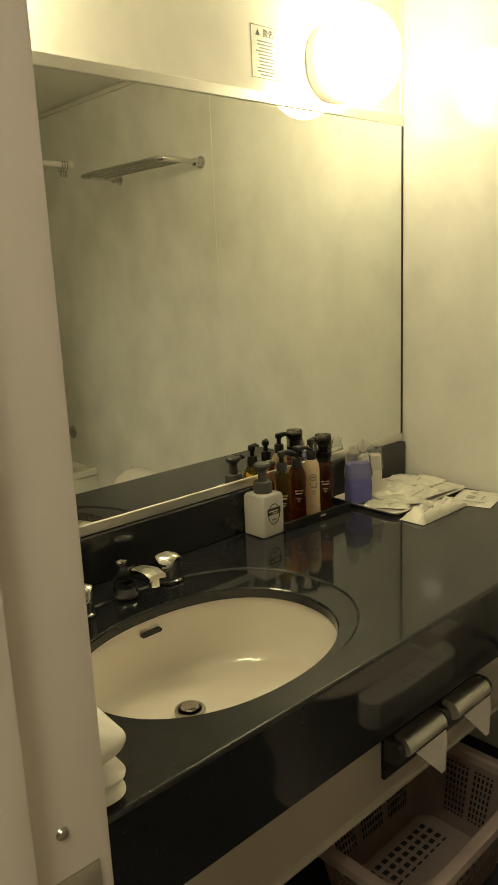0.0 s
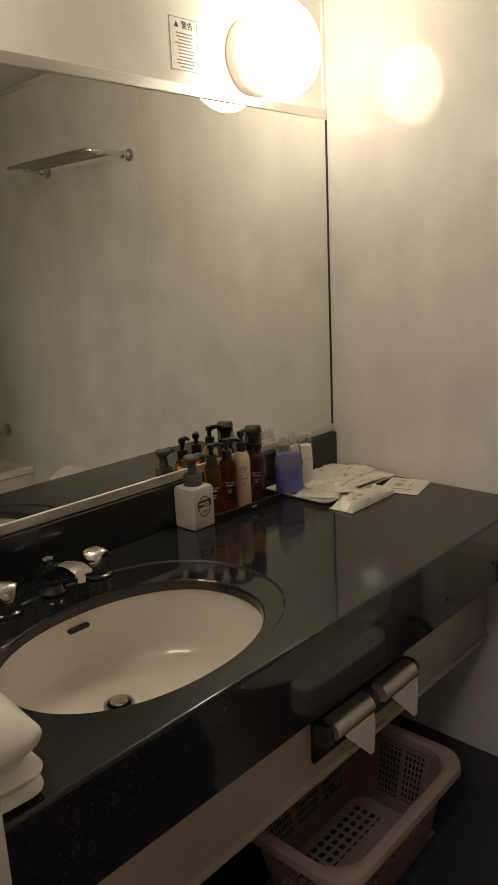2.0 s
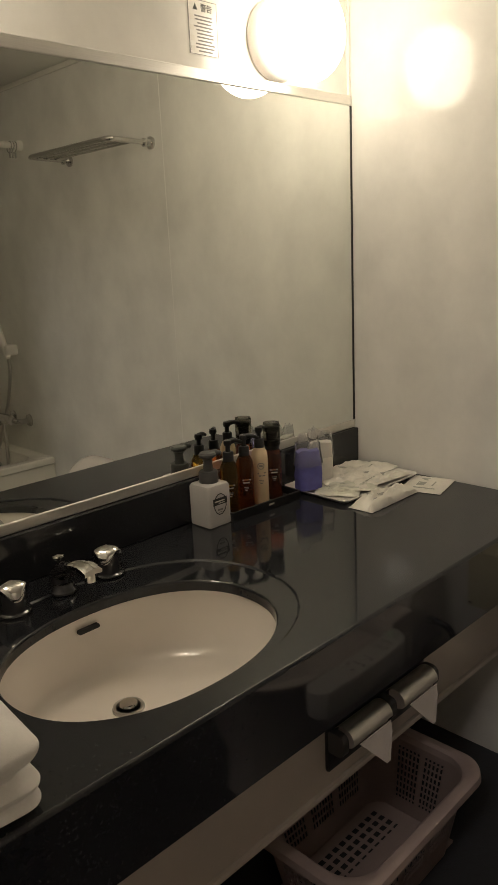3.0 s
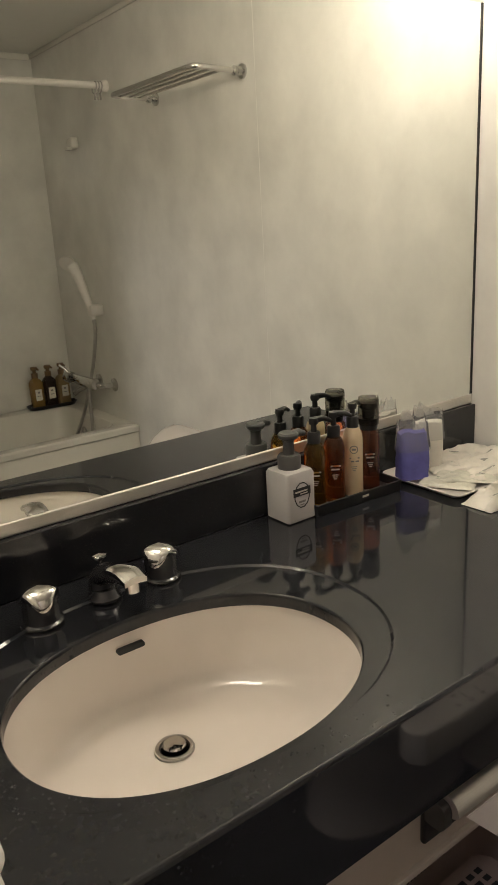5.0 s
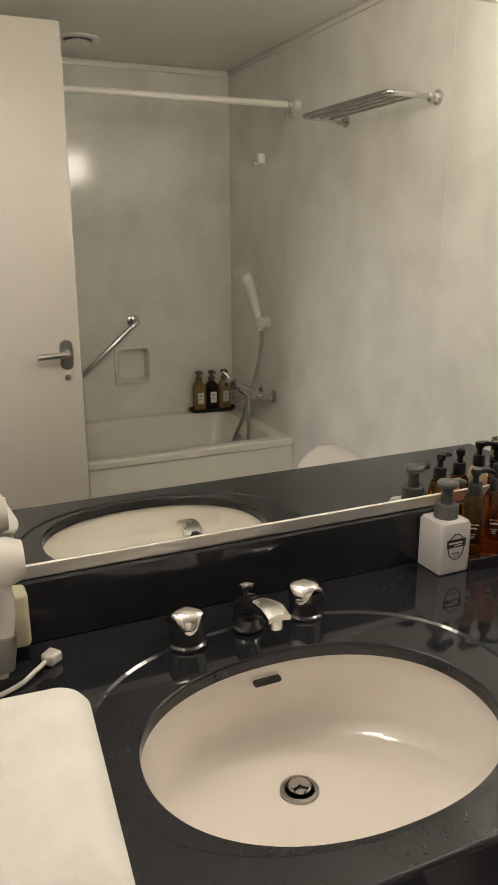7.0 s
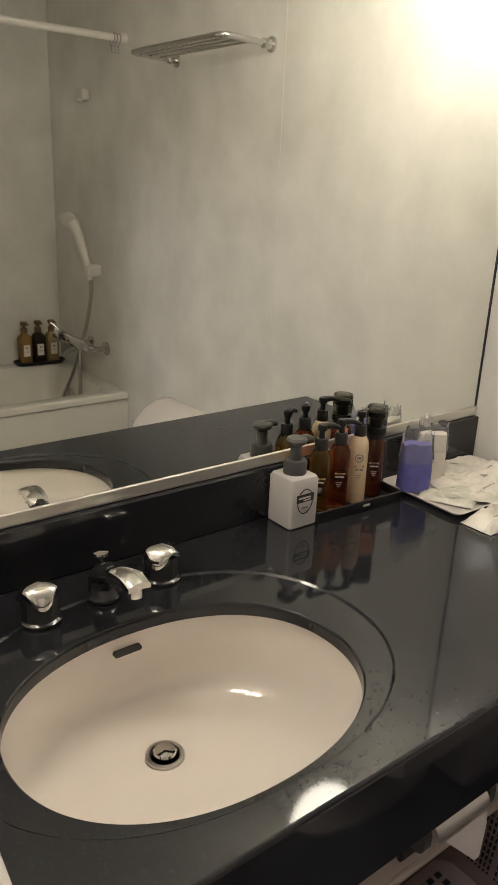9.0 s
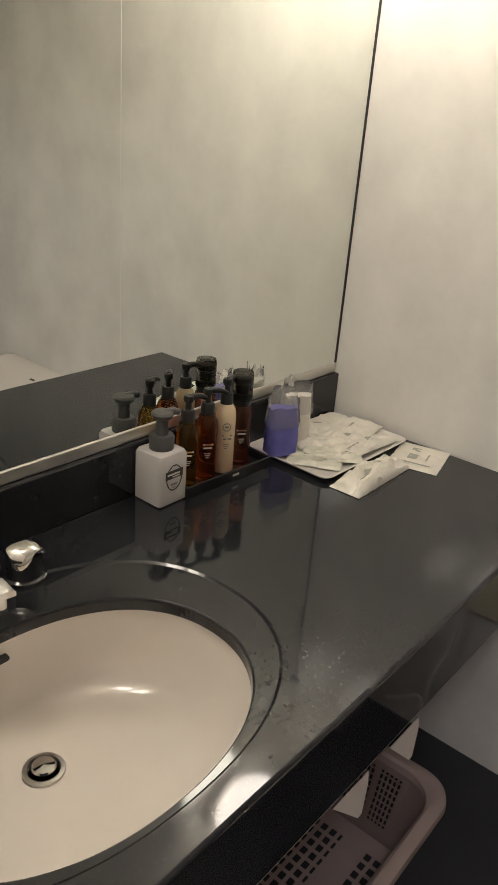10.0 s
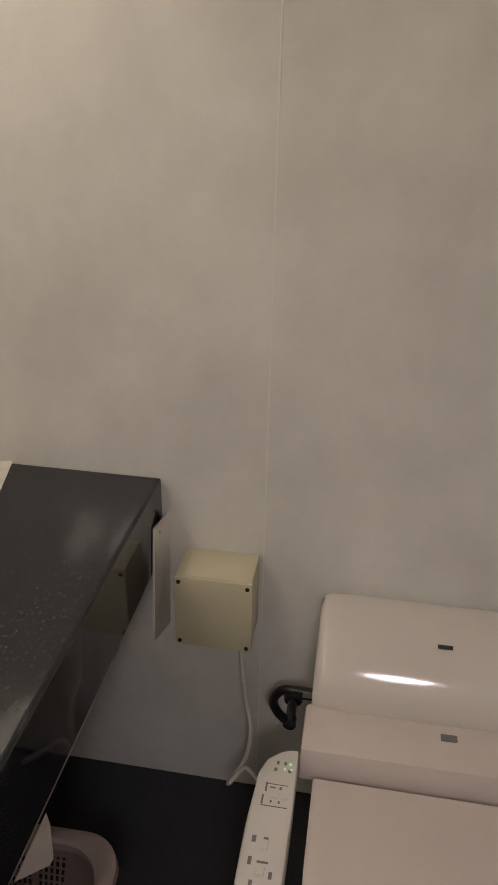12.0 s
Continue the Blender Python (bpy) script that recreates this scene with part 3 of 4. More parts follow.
def sachet(x, y, z, rz, w, l, thick, mat, label, seed, tilt=(0, 0), prints=()):
    """A flat wrapped packet: swollen in the middle, crimped and crumpled at the rim."""
    t = thing("amenity_packet", label, "packet", (x, y, z), group="wrapped toiletries")
    t.matrix_basis = pose(x, y, z, tilt[0], tilt[1], rz)
    nx, ny = 22, 14
    bm = bmesh.new()
    top, bot = {}, {}

    def height(u, v):
        e = max(0.0, (1 - abs(u) ** 3.5)) * max(0.0, (1 - abs(v) ** 3.5))
        n = noise.noise(Vector((u * 2.3 + seed, v * 2.1, seed * 0.7))) * 0.35 + noise.noise(Vector((u * 6 + seed, v * 5, seed * 1.7))) * 0.28
        return 0.0006 + thick * 1.35 * (e ** 0.5) * (0.72 + 1.8 * n)
    for i in range(nx + 1):
        for j in range(ny + 1):
            u, v = 2 * i / nx - 1, 2 * j / ny - 1
            wob = 0.0015 * noise.noise(Vector((u * 6, v * 6, seed)))
            top[i, j] = bm.verts.new((u * w / 2 + wob, v * l / 2 + wob, height(u, v)))
            bot[i, j] = bm.verts.new((u * w / 2 + wob, v * l / 2 + wob, 0.0))
    for i in range(nx):
        for j in range(ny):
            bm.faces.new((top[i, j], top[i + 1, j], top[i + 1, j + 1], top[i, j + 1]))
            bm.faces.new((bot[i, j + 1], bot[i + 1, j + 1], bot[i + 1, j], bot[i, j]))
    rim = [(i, 0) for i in range(nx)] + [(nx, j) for j in range(ny)] + [(i, ny) for i in range(nx, 0, -1)] + [(0, j) for j in range(ny, 0, -1)]
    for a, b in zip(rim, rim[1:] + rim[:1]):
        bm.faces.new((bot[a], bot[b], top[b], top[a]))
    part("wrapper", bm, mat, t)
    bars(t, "print_mark", SOFT_INK, prints, lambda u, v, d: (u, v, height(2 * u / w, 2 * v / l) + 0.0008 + d))
    return t


P1 = "flat white wrapped toiletry packet on the tray"
P2 = "clear packet with pale printed card on the tray"
sachet(-0.105, -0.062, H + 0.008, -5, 0.17, 0.092, 0.010, SACHET, P1, 1, prints=((-0.02, 0.012, 0.03, 0.003),))
sachet(-0.185, -0.112, H + 0.010, -32, 0.14, 0.072, 0.009, SACHET, P1, 2, prints=((0.01, 0, 0.010, 0.010), (-0.03, 0.01, 0.035, 0.002)))
sachet(-0.105, -0.128, H + 0.014, 4, 0.17, 0.082, 0.009, SACHET, P1, 3, (2, -2), prints=((-0.03, -0.008, 0.014, 0.012), (0.02, 0.01, 0.02, 0.005)))
sachet(-0.140, -0.186, H + 0.012, -3, 0.20, 0.064, 0.009, SACHET, P1, 13, (-3, 2), prints=((0.02, 0.004, 0.012, 0.010), (-0.04, 0.0, 0.04, 0.003), (0.055, 0.01, 0.03, 0.003)))
sachet(-0.282, -0.158, H + 0.008, -62, 0.115, 0.062, 0.006, SACHET_G, P2, 4, prints=((0.0, 0.0, 0.05, 0.002), (0.0, 0.012, 0.05, 0.002)))
sachet(-0.236, -0.172, H + 0.013, -52, 0.125, 0.066, 0.007, SACHET_G, P2, 5, prints=((0.03, 0.0, 0.012, 0.006), (-0.02, 0.004, 0.03, 0.002)))
sachet(-0.238, -0.272, H + 0.001, 1, 0.21, 0.070, 0.018, SACHET, "plump white wrapped comb packet beside the white tray", 6, prints=((-0.01, 0.006, 0.014, 0.011), (0.035, 0.006, 0.012, 0.012), (-0.05, -0.010, 0.03, 0.002)))
sachet(-0.078, -0.292, H + 0.001, 14, 0.135, 0.110, 0.005, SACHET, "white printed sachet lying on the worktop", 7, prints=((-0.015, 0.01, 0.026, 0.02), (0.028, 0.012, 0.022, 0.018), (-0.005, -0.02, 0.035, 0.004), (-0.048, 0.0, 0.004, 0.07)))


def pouch(x, y, z, rz, w, d, h, inner, film, label, seed):
    """A small gathered bag: a soft filling inside a crumpled clear wrap with a frilled top."""
    t = thing("amenity_pouch", label, "pouch", (x, y, z), rz)
    rr = random.Random(seed)

    def skin(k, hh, top, frill=0.010):
        lps = []
        for i in range(11):
            f = i / 10
            sq = 1 - (0.0 if f < 0.6 else ((f - 0.6) / 0.4) ** 1.3 * 0.10) + 0.02 * math.sin(f * 7)
            ty = 1 - (0.0 if f < 0.45 else ((f - 0.45) / 0.55) * top)
            lps.append([(p[0] * sq + 0.0035 * noise.noise(Vector((p[0] * 45, p[1] * 45, f * 4 + seed))), p[1] * ty + 0.004 * noise.noise(Vector((p[0] * 40, p[1] * 40, f * 5 + seed + 9))),
                         f * hh + frill * noise.noise(Vector((p[0] * 60, p[1] * 60, seed))) * max(0.0, f - 0.7) / 0.3) for p in oval(0, 0, 0, w / 2 * k, d / 2 * k, 4.5, 44)])
        return lps
    part("filling", rings(skin(0.95, h * 0.84, 0.45)), inner, t, "soft cloth filling")
    lps = skin(1.05, h * 1.04, 0.42, 0.045)
    part("wrap", rings(lps[5:], False, False), film, t, "crumpled clear wrap")
    return t


pouch(-0.308, -0.084, H + 0.0125, -22, 0.068, 0.05, 0.118, PURPLE, FROST, "violet cloth kit in a clear tied bag on the tray", 2)
pouch(-0.232, -0.060, H + 0.0125, -25, 0.068, 0.045, 0.122, SACHET, FROST, "white kit in a clear bag on the tray", 5)

# folded towels and hair dryer at the end of the worktop
tw = thing("folded_towels", "stack of folded white bath towels on the worktop", "towel", (-1.443, -0.440, H), rz=-4)


def towel(z0, th, hx, hy, seed, folds):
    lps = []
    n = 16
    for i in range(n + 1):
        f = i / n
        e = abs(2 * f - 1)
        ins = 0.016 * (1 - math.sqrt(max(0, 1 - e ** 2.6)))
        wave = 0.0045 * math.cos(2 * math.pi * folds * f) if 0 < i < n else 0
        lp = []
        for p in rrect(0, 0, z0 + th * f, hx - ins - wave, hy - ins - wave, 0.028, 9):
            q = Vector((p[0] * 18, p[1] * 18, f * 3 + seed))
            lp.append((p[0] + 0.004 * noise.noise(q), p[1] + 0.004 * noise.noise(q + Vector((5, 5, 5))), p[2] + 0.009 * noise.noise(q * 0.6) * (1 if i else 0)))
        lps.append(lp)
    bm = rings(lps, True, False)
    ctr = [v for v in bm.verts][-len(lps[-1]):]
    prev = ctr
    for k in (0.8, 0.55, 0.3):
        nx = []
        for v in ctr:
            p = Vector((v.co.x * k, v.co.y * k, 0))
            nx.append(bm.verts.new((p.x, p.y, z0 + th + 0.004 + 0.004 * noise.noise(Vector((p.x * 14, p.y * 14, seed))))))
        for i in range(len(ctr)):
            j = (i + 1) % len(ctr)
            bm.faces.new((prev[i], prev[j], nx[j], nx[i]))
        prev = nx
    bm.faces.new(prev)
    return bm


part("towel", towel(0.0, 0.048, 0.084, 0.155, 1, 2), TOWEL, tw)
part("towel", towel(0.049, 0.054, 0.087, 0.158, 4, 1), TOWEL, tw, "thicker folded upper towel")

hd = thing("hair_dryer", "beige hair dryer hanging in a wall holder", "hair dryer", (-1.42, -0.05, H + 0.02))
part("holder_plate", box(-0.012, -0.006, 0.0, 0.046, 0.034, 0.088, 0.008, 3), CREAM_PL, hd, "rounded cream wall holder")
part("handle", tube(smooth_path([(-0.012, -0.062, 0.0), (-0.004, -0.055, 0.04), (0.004, -0.045, 0.09), (-0.002, -0.04, 0.14)], 5), 0.02, 16, radii=[0.017 + 0.004 * (i / 15) for i in range(16)]), WHITE_PL, hd, "off-white handle")
part("grip_ring", tube([(-0.010, -0.060, 0.010), (-0.005, -0.056, 0.036), (-0.003, -0.053, 0.056)], 0.0245, 18), STEEL, hd, "satin metal ring")
part("barrel", lathe([(0.028, -0.07), (0.032, -0.03), (0.034, 0.03), (0.026, 0.05), (0.001, 0.052)], 22, (-0.01, -0.045, 0.16), "x"), WHITE_PL, hd)
plug = thing("power_plug", "cream mains plug and cord lying on the worktop", "plug", (-1.362, -0.088, H))
part("plug_body", moved(rings([rrect(0, 0, z, sx, sy, 0.005) for z, sx, sy in ((0, 0.006, 0.006), (0.004, 0.011, 0.009), (0.022, 0.012, 0.009), (0.026, 0.009, 0.006))]), Matrix.Translation((0, 0, 0.0105)) @ Euler((radians(90), 0, radians(130))).to_matrix().to_4x4()), WHITE_PL, plug)
part("cord", tube(smooth_path([(0.0, 0.0, 0.010), (-0.016, -0.016, 0.009), (-0.04, -0.035, 0.005), (-0.08, -0.05, 0.004), (-0.12, -0.03, 0.004)], 6), 0.0035, 8), WHITE_PL, plug, "thin pale cord")

# ---- below the worktop ----
ph = thing("paper_holder", "double toilet paper holder on the beige panel", "paper holder", (-0.597, -0.5, 0.0))
part("back_frame", box(-0.165, -0.010, 0.402, 0.165, 0.0005, 0.535, 0.004), BLACK_PL, ph, "black frame")
for cx in (-0.083, 0.083):
    part("roll", lathe([(0.012, -0.052), (0.022, -0.052), (0.022, 0.052), (0.012, 0.052)], 32, (cx, -0.030, 0.474), "x"), PAPER, ph, "white paper roll")
    cov = bmesh.new()
    lps = []
    for sx in (-0.062, 0.062):
        lps.append([(cx + sx, -0.030 + 0.025 * math.cos(a), 0.474 + 0.025 * math.sin(a)) for a in [radians(30 + 150 * k / 14) for k in range(15)]])
    o = [[(p[0], -0.030 + (p[1] + 0.030) * 1.035, 0.474 + (p[2] - 0.474) * 1.035) for p in lp] for lp in lps]
    rings([lps[0], lps[1], o[1], o[0], lps[0]], False, False, False, bm=cov)
    part("cover", cov, ALU, ph, "curved satin metal cover")
    flap = bmesh.new()
    pts = [(-0.050, -0.0600, 0.472), (0.050, -0.0600, 0.472), (0.050, -0.063, 0.448), (0.040, -0.066, 0.390), (0.028, -0.066, 0.390)]
    a = [flap.verts.new((cx + p[0], p[1], p[2])) for p in pts]
    b = [flap.verts.new((cx + p[0], p[1] + 0.0012, p[2])) for p in pts]
    flap.faces.new(a), flap.faces.new(b)
    for i in range(5):
        flap.faces.new((a[i], a[(i + 1) % 5], b[(i + 1) % 5], b[i]))
    part("paper_end", flap, PAPER, ph, "paper end folded to a point", False)
for cx in (-0.156, 0.0, 0.156):
    part("arm", rings([[(cx + sx, p[0] - 0.024, p[1] + 0.470) for p in rrect(0, 0, 0, 0.022, 0.023, 0.016, 5)] for sx in (-0.008, 0.008)]), GREY_PL, ph, "dark side arm")

bk = thing("laundry_basket", "beige plastic laundry basket with slotted sides", "basket", (-0.562, -0.452, 0.0), rz=1)
BHX, BHY, BH = 0.246, 0.155, 0.21


def bk_loop(f, off=0.0, n=8):
    k = 0.84 + 0.16 * f
    return rrect(0, 0, 0.006 + (BH - 0.006) * f, BHX * k + off - 0.02, BHY * k + off - 0.02, 0.06, n)


rim = [rrect(0, 0, z, BHX + o, BHY + o, 0.07, 10) for z, o in ((BH - 0.025, -0.020), (BH - 0.006, -0.021), (BH, -0.015), (BH + 0.001, 0.0), (BH - 0.004, 0.008), (BH - 0.02, 0.010), (BH - 0.022, 0.006), (BH - 0.008, -0.002), (BH - 0.010, -0.014), (BH - 0.025, -0.017))]
part("rim", rings(rim, False, False), BASKET, bk, "rounded pinkish-beige rim")


def slotted(p, q, nu, nv, blocks, th=0.0025, z0=0.03, z1=0.2):
    """A wall between two ground points, leaning outwards to the top, with blocks of small slots."""
    bm = bmesh.new()
    b0, b1, t0, t1 = p[0], q[0], p[1], q[1]

    def at(u, v):
        lo = Vector(b0).lerp(Vector(b1), u)
        hi = Vector(t0).lerp(Vector(t1), u)
        return lo.lerp(hi, v)
    grid = {}
    for i in range(nu + 1):
        for j in range(nv + 1):
            grid[i, j] = bm.verts.new(at(i / nu, j / nv))
    for i in range(nu):
        for j in range(nv):
            u, v = (i + 0.5) / nu, (j + 0.5) / nv
            hole = any(a <= u <= b and c <= v <= d for a, b, c, d in blocks) and i % 2 == 1 and j % 3 != 0
            if not hole:
                bm.faces.new((grid[i, j], grid[i + 1, j], grid[i + 1, j + 1], grid[i, j + 1]))
    return bm


def side(name, ax, sgn):
    hx0, hy0, hx1, hy1 = BHX * 0.84 - 0.02, BHY * 0.84 - 0.02, BHX - 0.018, BHY - 0.018
    if ax == "y":
        pq = (((-hx0 + 0.05, sgn * hy0, 0.006), (-hx1 + 0.06, sgn * hy1, BH - 0.02)), ((hx0 - 0.05, sgn * hy0, 0.006), (hx1 - 0.06, sgn * hy1, BH - 0.02)))
        bl = [(0.05, 0.28, 0.3, 0.86), (0.33, 0.62, 0.3, 0.86), (0.67, 0.95, 0.3, 0.86)]
        return slotted(pq[0], pq[1], 60, 30, bl)
    pq = (((sgn * hx0, -hy0 + 0.05, 0.006), (sgn * hx1, -hy1 + 0.06, BH - 0.02)), ((sgn * hx0, hy0 - 0.05, 0.006), (sgn * hx1, hy1 - 0.06, BH - 0.02)))
    return slotted(pq[0], pq[1], 28, 36, [(0.08, 0.46, 0.22, 0.9), (0.54, 0.92, 0.22, 0.9)])


for ax in "xy":
    for sgn in (-1, 1):
        bm = side("side", ax, sgn)
        bmesh.ops.solidify(bm, geom=bm.faces[:], thickness=0.0025)
        part("slotted_side", bm, BASKET, bk, "", False)
for sx in (-1, 1):
    for sy in (-1, 1):
        lps = []
        for f in (0, 0.5, 1):
            hx = (BHX * 0.84 - 0.02) * (1 - f) + (BHX - 0.018) * f
            hy = (BHY * 0.84 - 0.02) * (1 - f) + (BHY - 0.018) * f
            r = 0.05 + 0.01 * f
            z = 0.006 + (BH - 0.026) * f
            outer = [(sx * (hx - r + r * math.cos(a)), sy * (hy - r + r * math.sin(a)), z) for a in [math.pi / 2 * k / 8 for k in range(9)]]
            lps.append(outer)
        bm = rings(lps, False, False, False)
        bmesh.ops.solidify(bm, geom=bm.faces[:], thickness=0.0025)
        part("corner", bm, BASKET, bk)
bm = bmesh.new()
hx, hy = BHX * 0.84 - 0.021, BHY * 0.84 - 0.021
nu, nv = 58, 30
for zz in (0.013, 0.017):
    grid = [[bm.verts.new((-hx + 2 * hx * i / nu, -hy + 2 * hy * j / nv, zz)) for j in range(nv + 1)] for i in range(nu + 1)]
    for i in range(nu):
        for j in range(nv):
            u, v = (i + 0.5) / nu, (j + 0.5) / nv
            inblk = 0.12 < u < 0.9 and (0.10 < v < 0.34 or 0.56 < v < 0.92)
            if not (inblk and i % 4 != 0 and j % 3 != 0):
                bm.faces.new((grid[i][j], grid[i + 1][j], grid[i + 1][j + 1], grid[i][j + 1]))
part("slotted_bottom", bm, BASKET, bk, "", False)

# ---- end wall fittings beside the worktop ----
pl = thing("hanging_card_holder", "white plastic panel at the worktop end", "panel", (0, 0, 0))
bm = rings([[(-0.001, -0.622, 0.690), (-0.066, -0.6125, 0.694), (-0.100, -0.6125, 0.47), (-0.001, -0.615, 0.432)], [(-0.001, -0.618, 0.690), (-0.066, -0.6085, 0.694), (-0.100, -0.6085, 0.47), (-0.001, -0.611, 0.432)]])
part("sheet", bm, WHITE_PL, pl, "", False)
part("screw", lathe([(0.004, 0), (0.0035, -0.002)], 12, (-0.05, -0.6150, 0.678), "y"), STEEL, pl)
jb = thing("junction_box", "cream plastic wall box with corner screws", "wall box")
part("body", box(-0.085, -0.788, 0.470, 0.0, -0.652, 0.618, 0.003), CREAM_PL, jb)
part("cover", box(-0.095, -0.790, 0.468, -0.0855, -0.650, 0.620, 0.003), CREAM_PL, jb, "flat cover plate")
for y in (-0.781, -0.659):
    for z in (0.478, 0.610):
        part("screw", lathe([(0.0042, 0.0), (0.0035, -0.002), (0.001, -0.0022)], 12, (-0.0952, y, z), "x"), DARK_CHROME, jb)
part("cable", tube(smooth_path([(-0.045, -0.762, 0.472), (-0.045, -0.765, 0.40), (-0.045, -0.775, 0.30), (-0.07, -0.79, 0.25), (-0.10, -0.785, 0.20), (-0.13, -0.76, 0.17), (-0.15, -0.765, 0.19), (-0.13, -0.79, 0.21), (-0.15, -0.82, 0.20), (-0.2, -0.84, 0.22)], 6), 0.0045, 10), WHITE_PL, jb, "pale hanging cable")
vs = thing("stop_valve", "chrome water stop valve with black hose", "valve")
part("valve_body", lathe([(0.020, 0.0), (0.018, -0.006), (0.010, -0.008), (0.010, -0.05), (0.013, -0.052), (0.013, -0.07), (0.003, -0.072)], 18, (0, -0.865, 0.275), "x"), DARK_CHROME, vs, "dark valve body")
part("hose", tube(smooth_path([(-0.062, -0.862, 0.275), (-0.066, -0.842, 0.300), (-0.075, -0.832, 0.340), (-0.085, -0.848, 0.378), (-0.09, -0.875, 0.388), (-0.09, -0.905, 0.388)], 6), 0.009, 12), BLACK_PL, vs, "black bent hose")
part("hose_nut", tube([(-0.09, -0.888, 0.385), (-0.09, -0.914, 0.385)], 0.012, 8), CHROME, vs, "chrome hose nut")

# ---- toilet ----
TY = -1.155
wc = thing("toilet", "low white ceramic toilet with closed electric seat", "toilet", (0, TY, 0))


def prof(y, pts):
    return [(x, y, z) for x, z in pts]


# tank: a side profile swept across, rounded at both ends
tp = [(-0.004, 0.30), (-0.004, 0.550), (-0.012, 0.562), (-0.04, 0.566), (-0.085, 0.558), (-0.125, 0.535), (-0.160, 0.500), (-0.180, 0.468), (-0.184, 0.452), (-0.180, 0.440), (-0.172, 0.30)]
lps = []
for s, k in ((-0.247, 0.90), (-0.242, 0.955), (-0.230, 0.985), (-0.20, 1.0), (0, 1.0), (0.20, 1.0), (0.230, 0.985), (0.242, 0.955), (0.247, 0.90)):
    lps.append(prof(s, [(-0.09 + (x + 0.09) * k, 0.42 + (z - 0.42) * k) for x, z in tp]))
part("tank", rings(lps), WHITE_CER, wc, "glossy white low tank")
# pedestal
lps = []
for z, cx, a, b in ((0.0, -0.36, 0.235, 0.115), (0.03, -0.36, 0.23, 0.11), (0.12, -0.36, 0.235, 0.11), (0.25, -0.37, 0.275, 0.145), (0.33, -0.385, 0.295, 0.172), (0.375, -0.39, 0.30, 0.18), (0.385, -0.39, 0.295, 0.176)):
    lps.append(oval(cx, 0, z, a, b, 2.4, 48))
part("bowl", rings(lps), WHITE_CER, wc, "white ceramic pedestal")
bm = box(-0.18, -0.19, 0.0, -0.012, 0.19, 0.302, 0.02, 3)
part("back_foot", bm, WHITE_CER, wc)
# seat unit behind the lid
up = [(-0.17, 0.385), (-0.17, 0.446), (-0.178, 0.452), (-0.19, 0.453), (-0.258, 0.450), (-0.268, 0.446), (-0.272, 0.436), (-0.274, 0.385)]
lps = []
for s, k in ((-0.255, 0.93), (-0.25, 0.98), (-0.235, 1), (0.235, 1), (0.25, 0.98), (0.255, 0.93)):
    lps.append(prof(s, [(-0.23 + (x + 0.23) * k, 0.40 + (z - 0.40) * k) for x, z in up]))
part("seat_unit", rings(lps), LID_PL, wc, "smooth seat unit housing")
bars(wc, "maker_plate", GREY_INK, [(-0.210, 0.022, 0.014, 0.026)], lambda u, v, d: (u, v, 0.4530 + d))
bars(wc, "logo_bar", INK, [(0.034, -0.106, 0.025, 0.006)], lambda u, v, d: (v, u, 0.5465 + (v + 0.106) * 0.55 + 0.0022 + d))
# lid and seat
for nm, z0, z1, x0, w, lab in (("seat", 0.386, 0.3955, -0.29, 0.20, "white seat ring"), ("lid", 0.396, 0.409, -0.286, 0.232, "closed smooth lid")):
    def lid_loop(z, ins):
        out = []
        for k in range(25):
            a = -math.pi / 2 + math.pi * k / 24
            c, s = math.cos(a), math.sin(a)
            out.append((-0.43 - (0.265 - ins) * abs(c) ** 0.8, (w - ins) * math.copysign(abs(s) ** 0.75, s), z))
        out.append((x0 - ins * 0.3, w - ins, z))
        out.append((x0 - ins * 0.3, -(w - ins), z))
        return out
    part(nm, rings([lid_loop(z0, 0.006), lid_loop(z0 + 0.003, 0.0), lid_loop(z1 - 0.006, 0.0), lid_loop(z1 - 0.001, 0.006), lid_loop(z1, 0.02)]), LID_PL, wc, lab)
# control arm
arm = bmesh.new()
lps = []
for z, ins in ((0.37, 0.006), (0.376, 0.0), (0.428, 0.0), (0.434, 0.003), (0.436, 0.010)):
    lp = []
    for px, py in ((-0.262, 0.258), (-0.262, 0.270), (-0.268, 0.285), (-0.285, 0.305), (-0.312, 0.316), (-0.40, 0.322), (-0.52, 0.322), (-0.60, 0.316), (-0.616, 0.300), (-0.62, 0.285), (-0.616, 0.270), (-0.60, 0.258), (-0.42, 0.256), (-0.35, 0.256), (-0.33, 0.2565), (-0.30, 0.257), (-0.275, 0.2575)):
        d = Vector((-0.44 - px, 0.285 - py, 0)).normalized() * ins
        lp.append((px + d.x * 0.5, py + d.y, z + (0.006 if px < -0.4 else 0.0) * 0))
    lps.append(lp)
part("control_panel", rings(lps, bm=arm), WHITE_PL, wc, "white control panel with printed buttons")


def on_arm(u, v, d):
    return (u, v, 0.4362 + d)


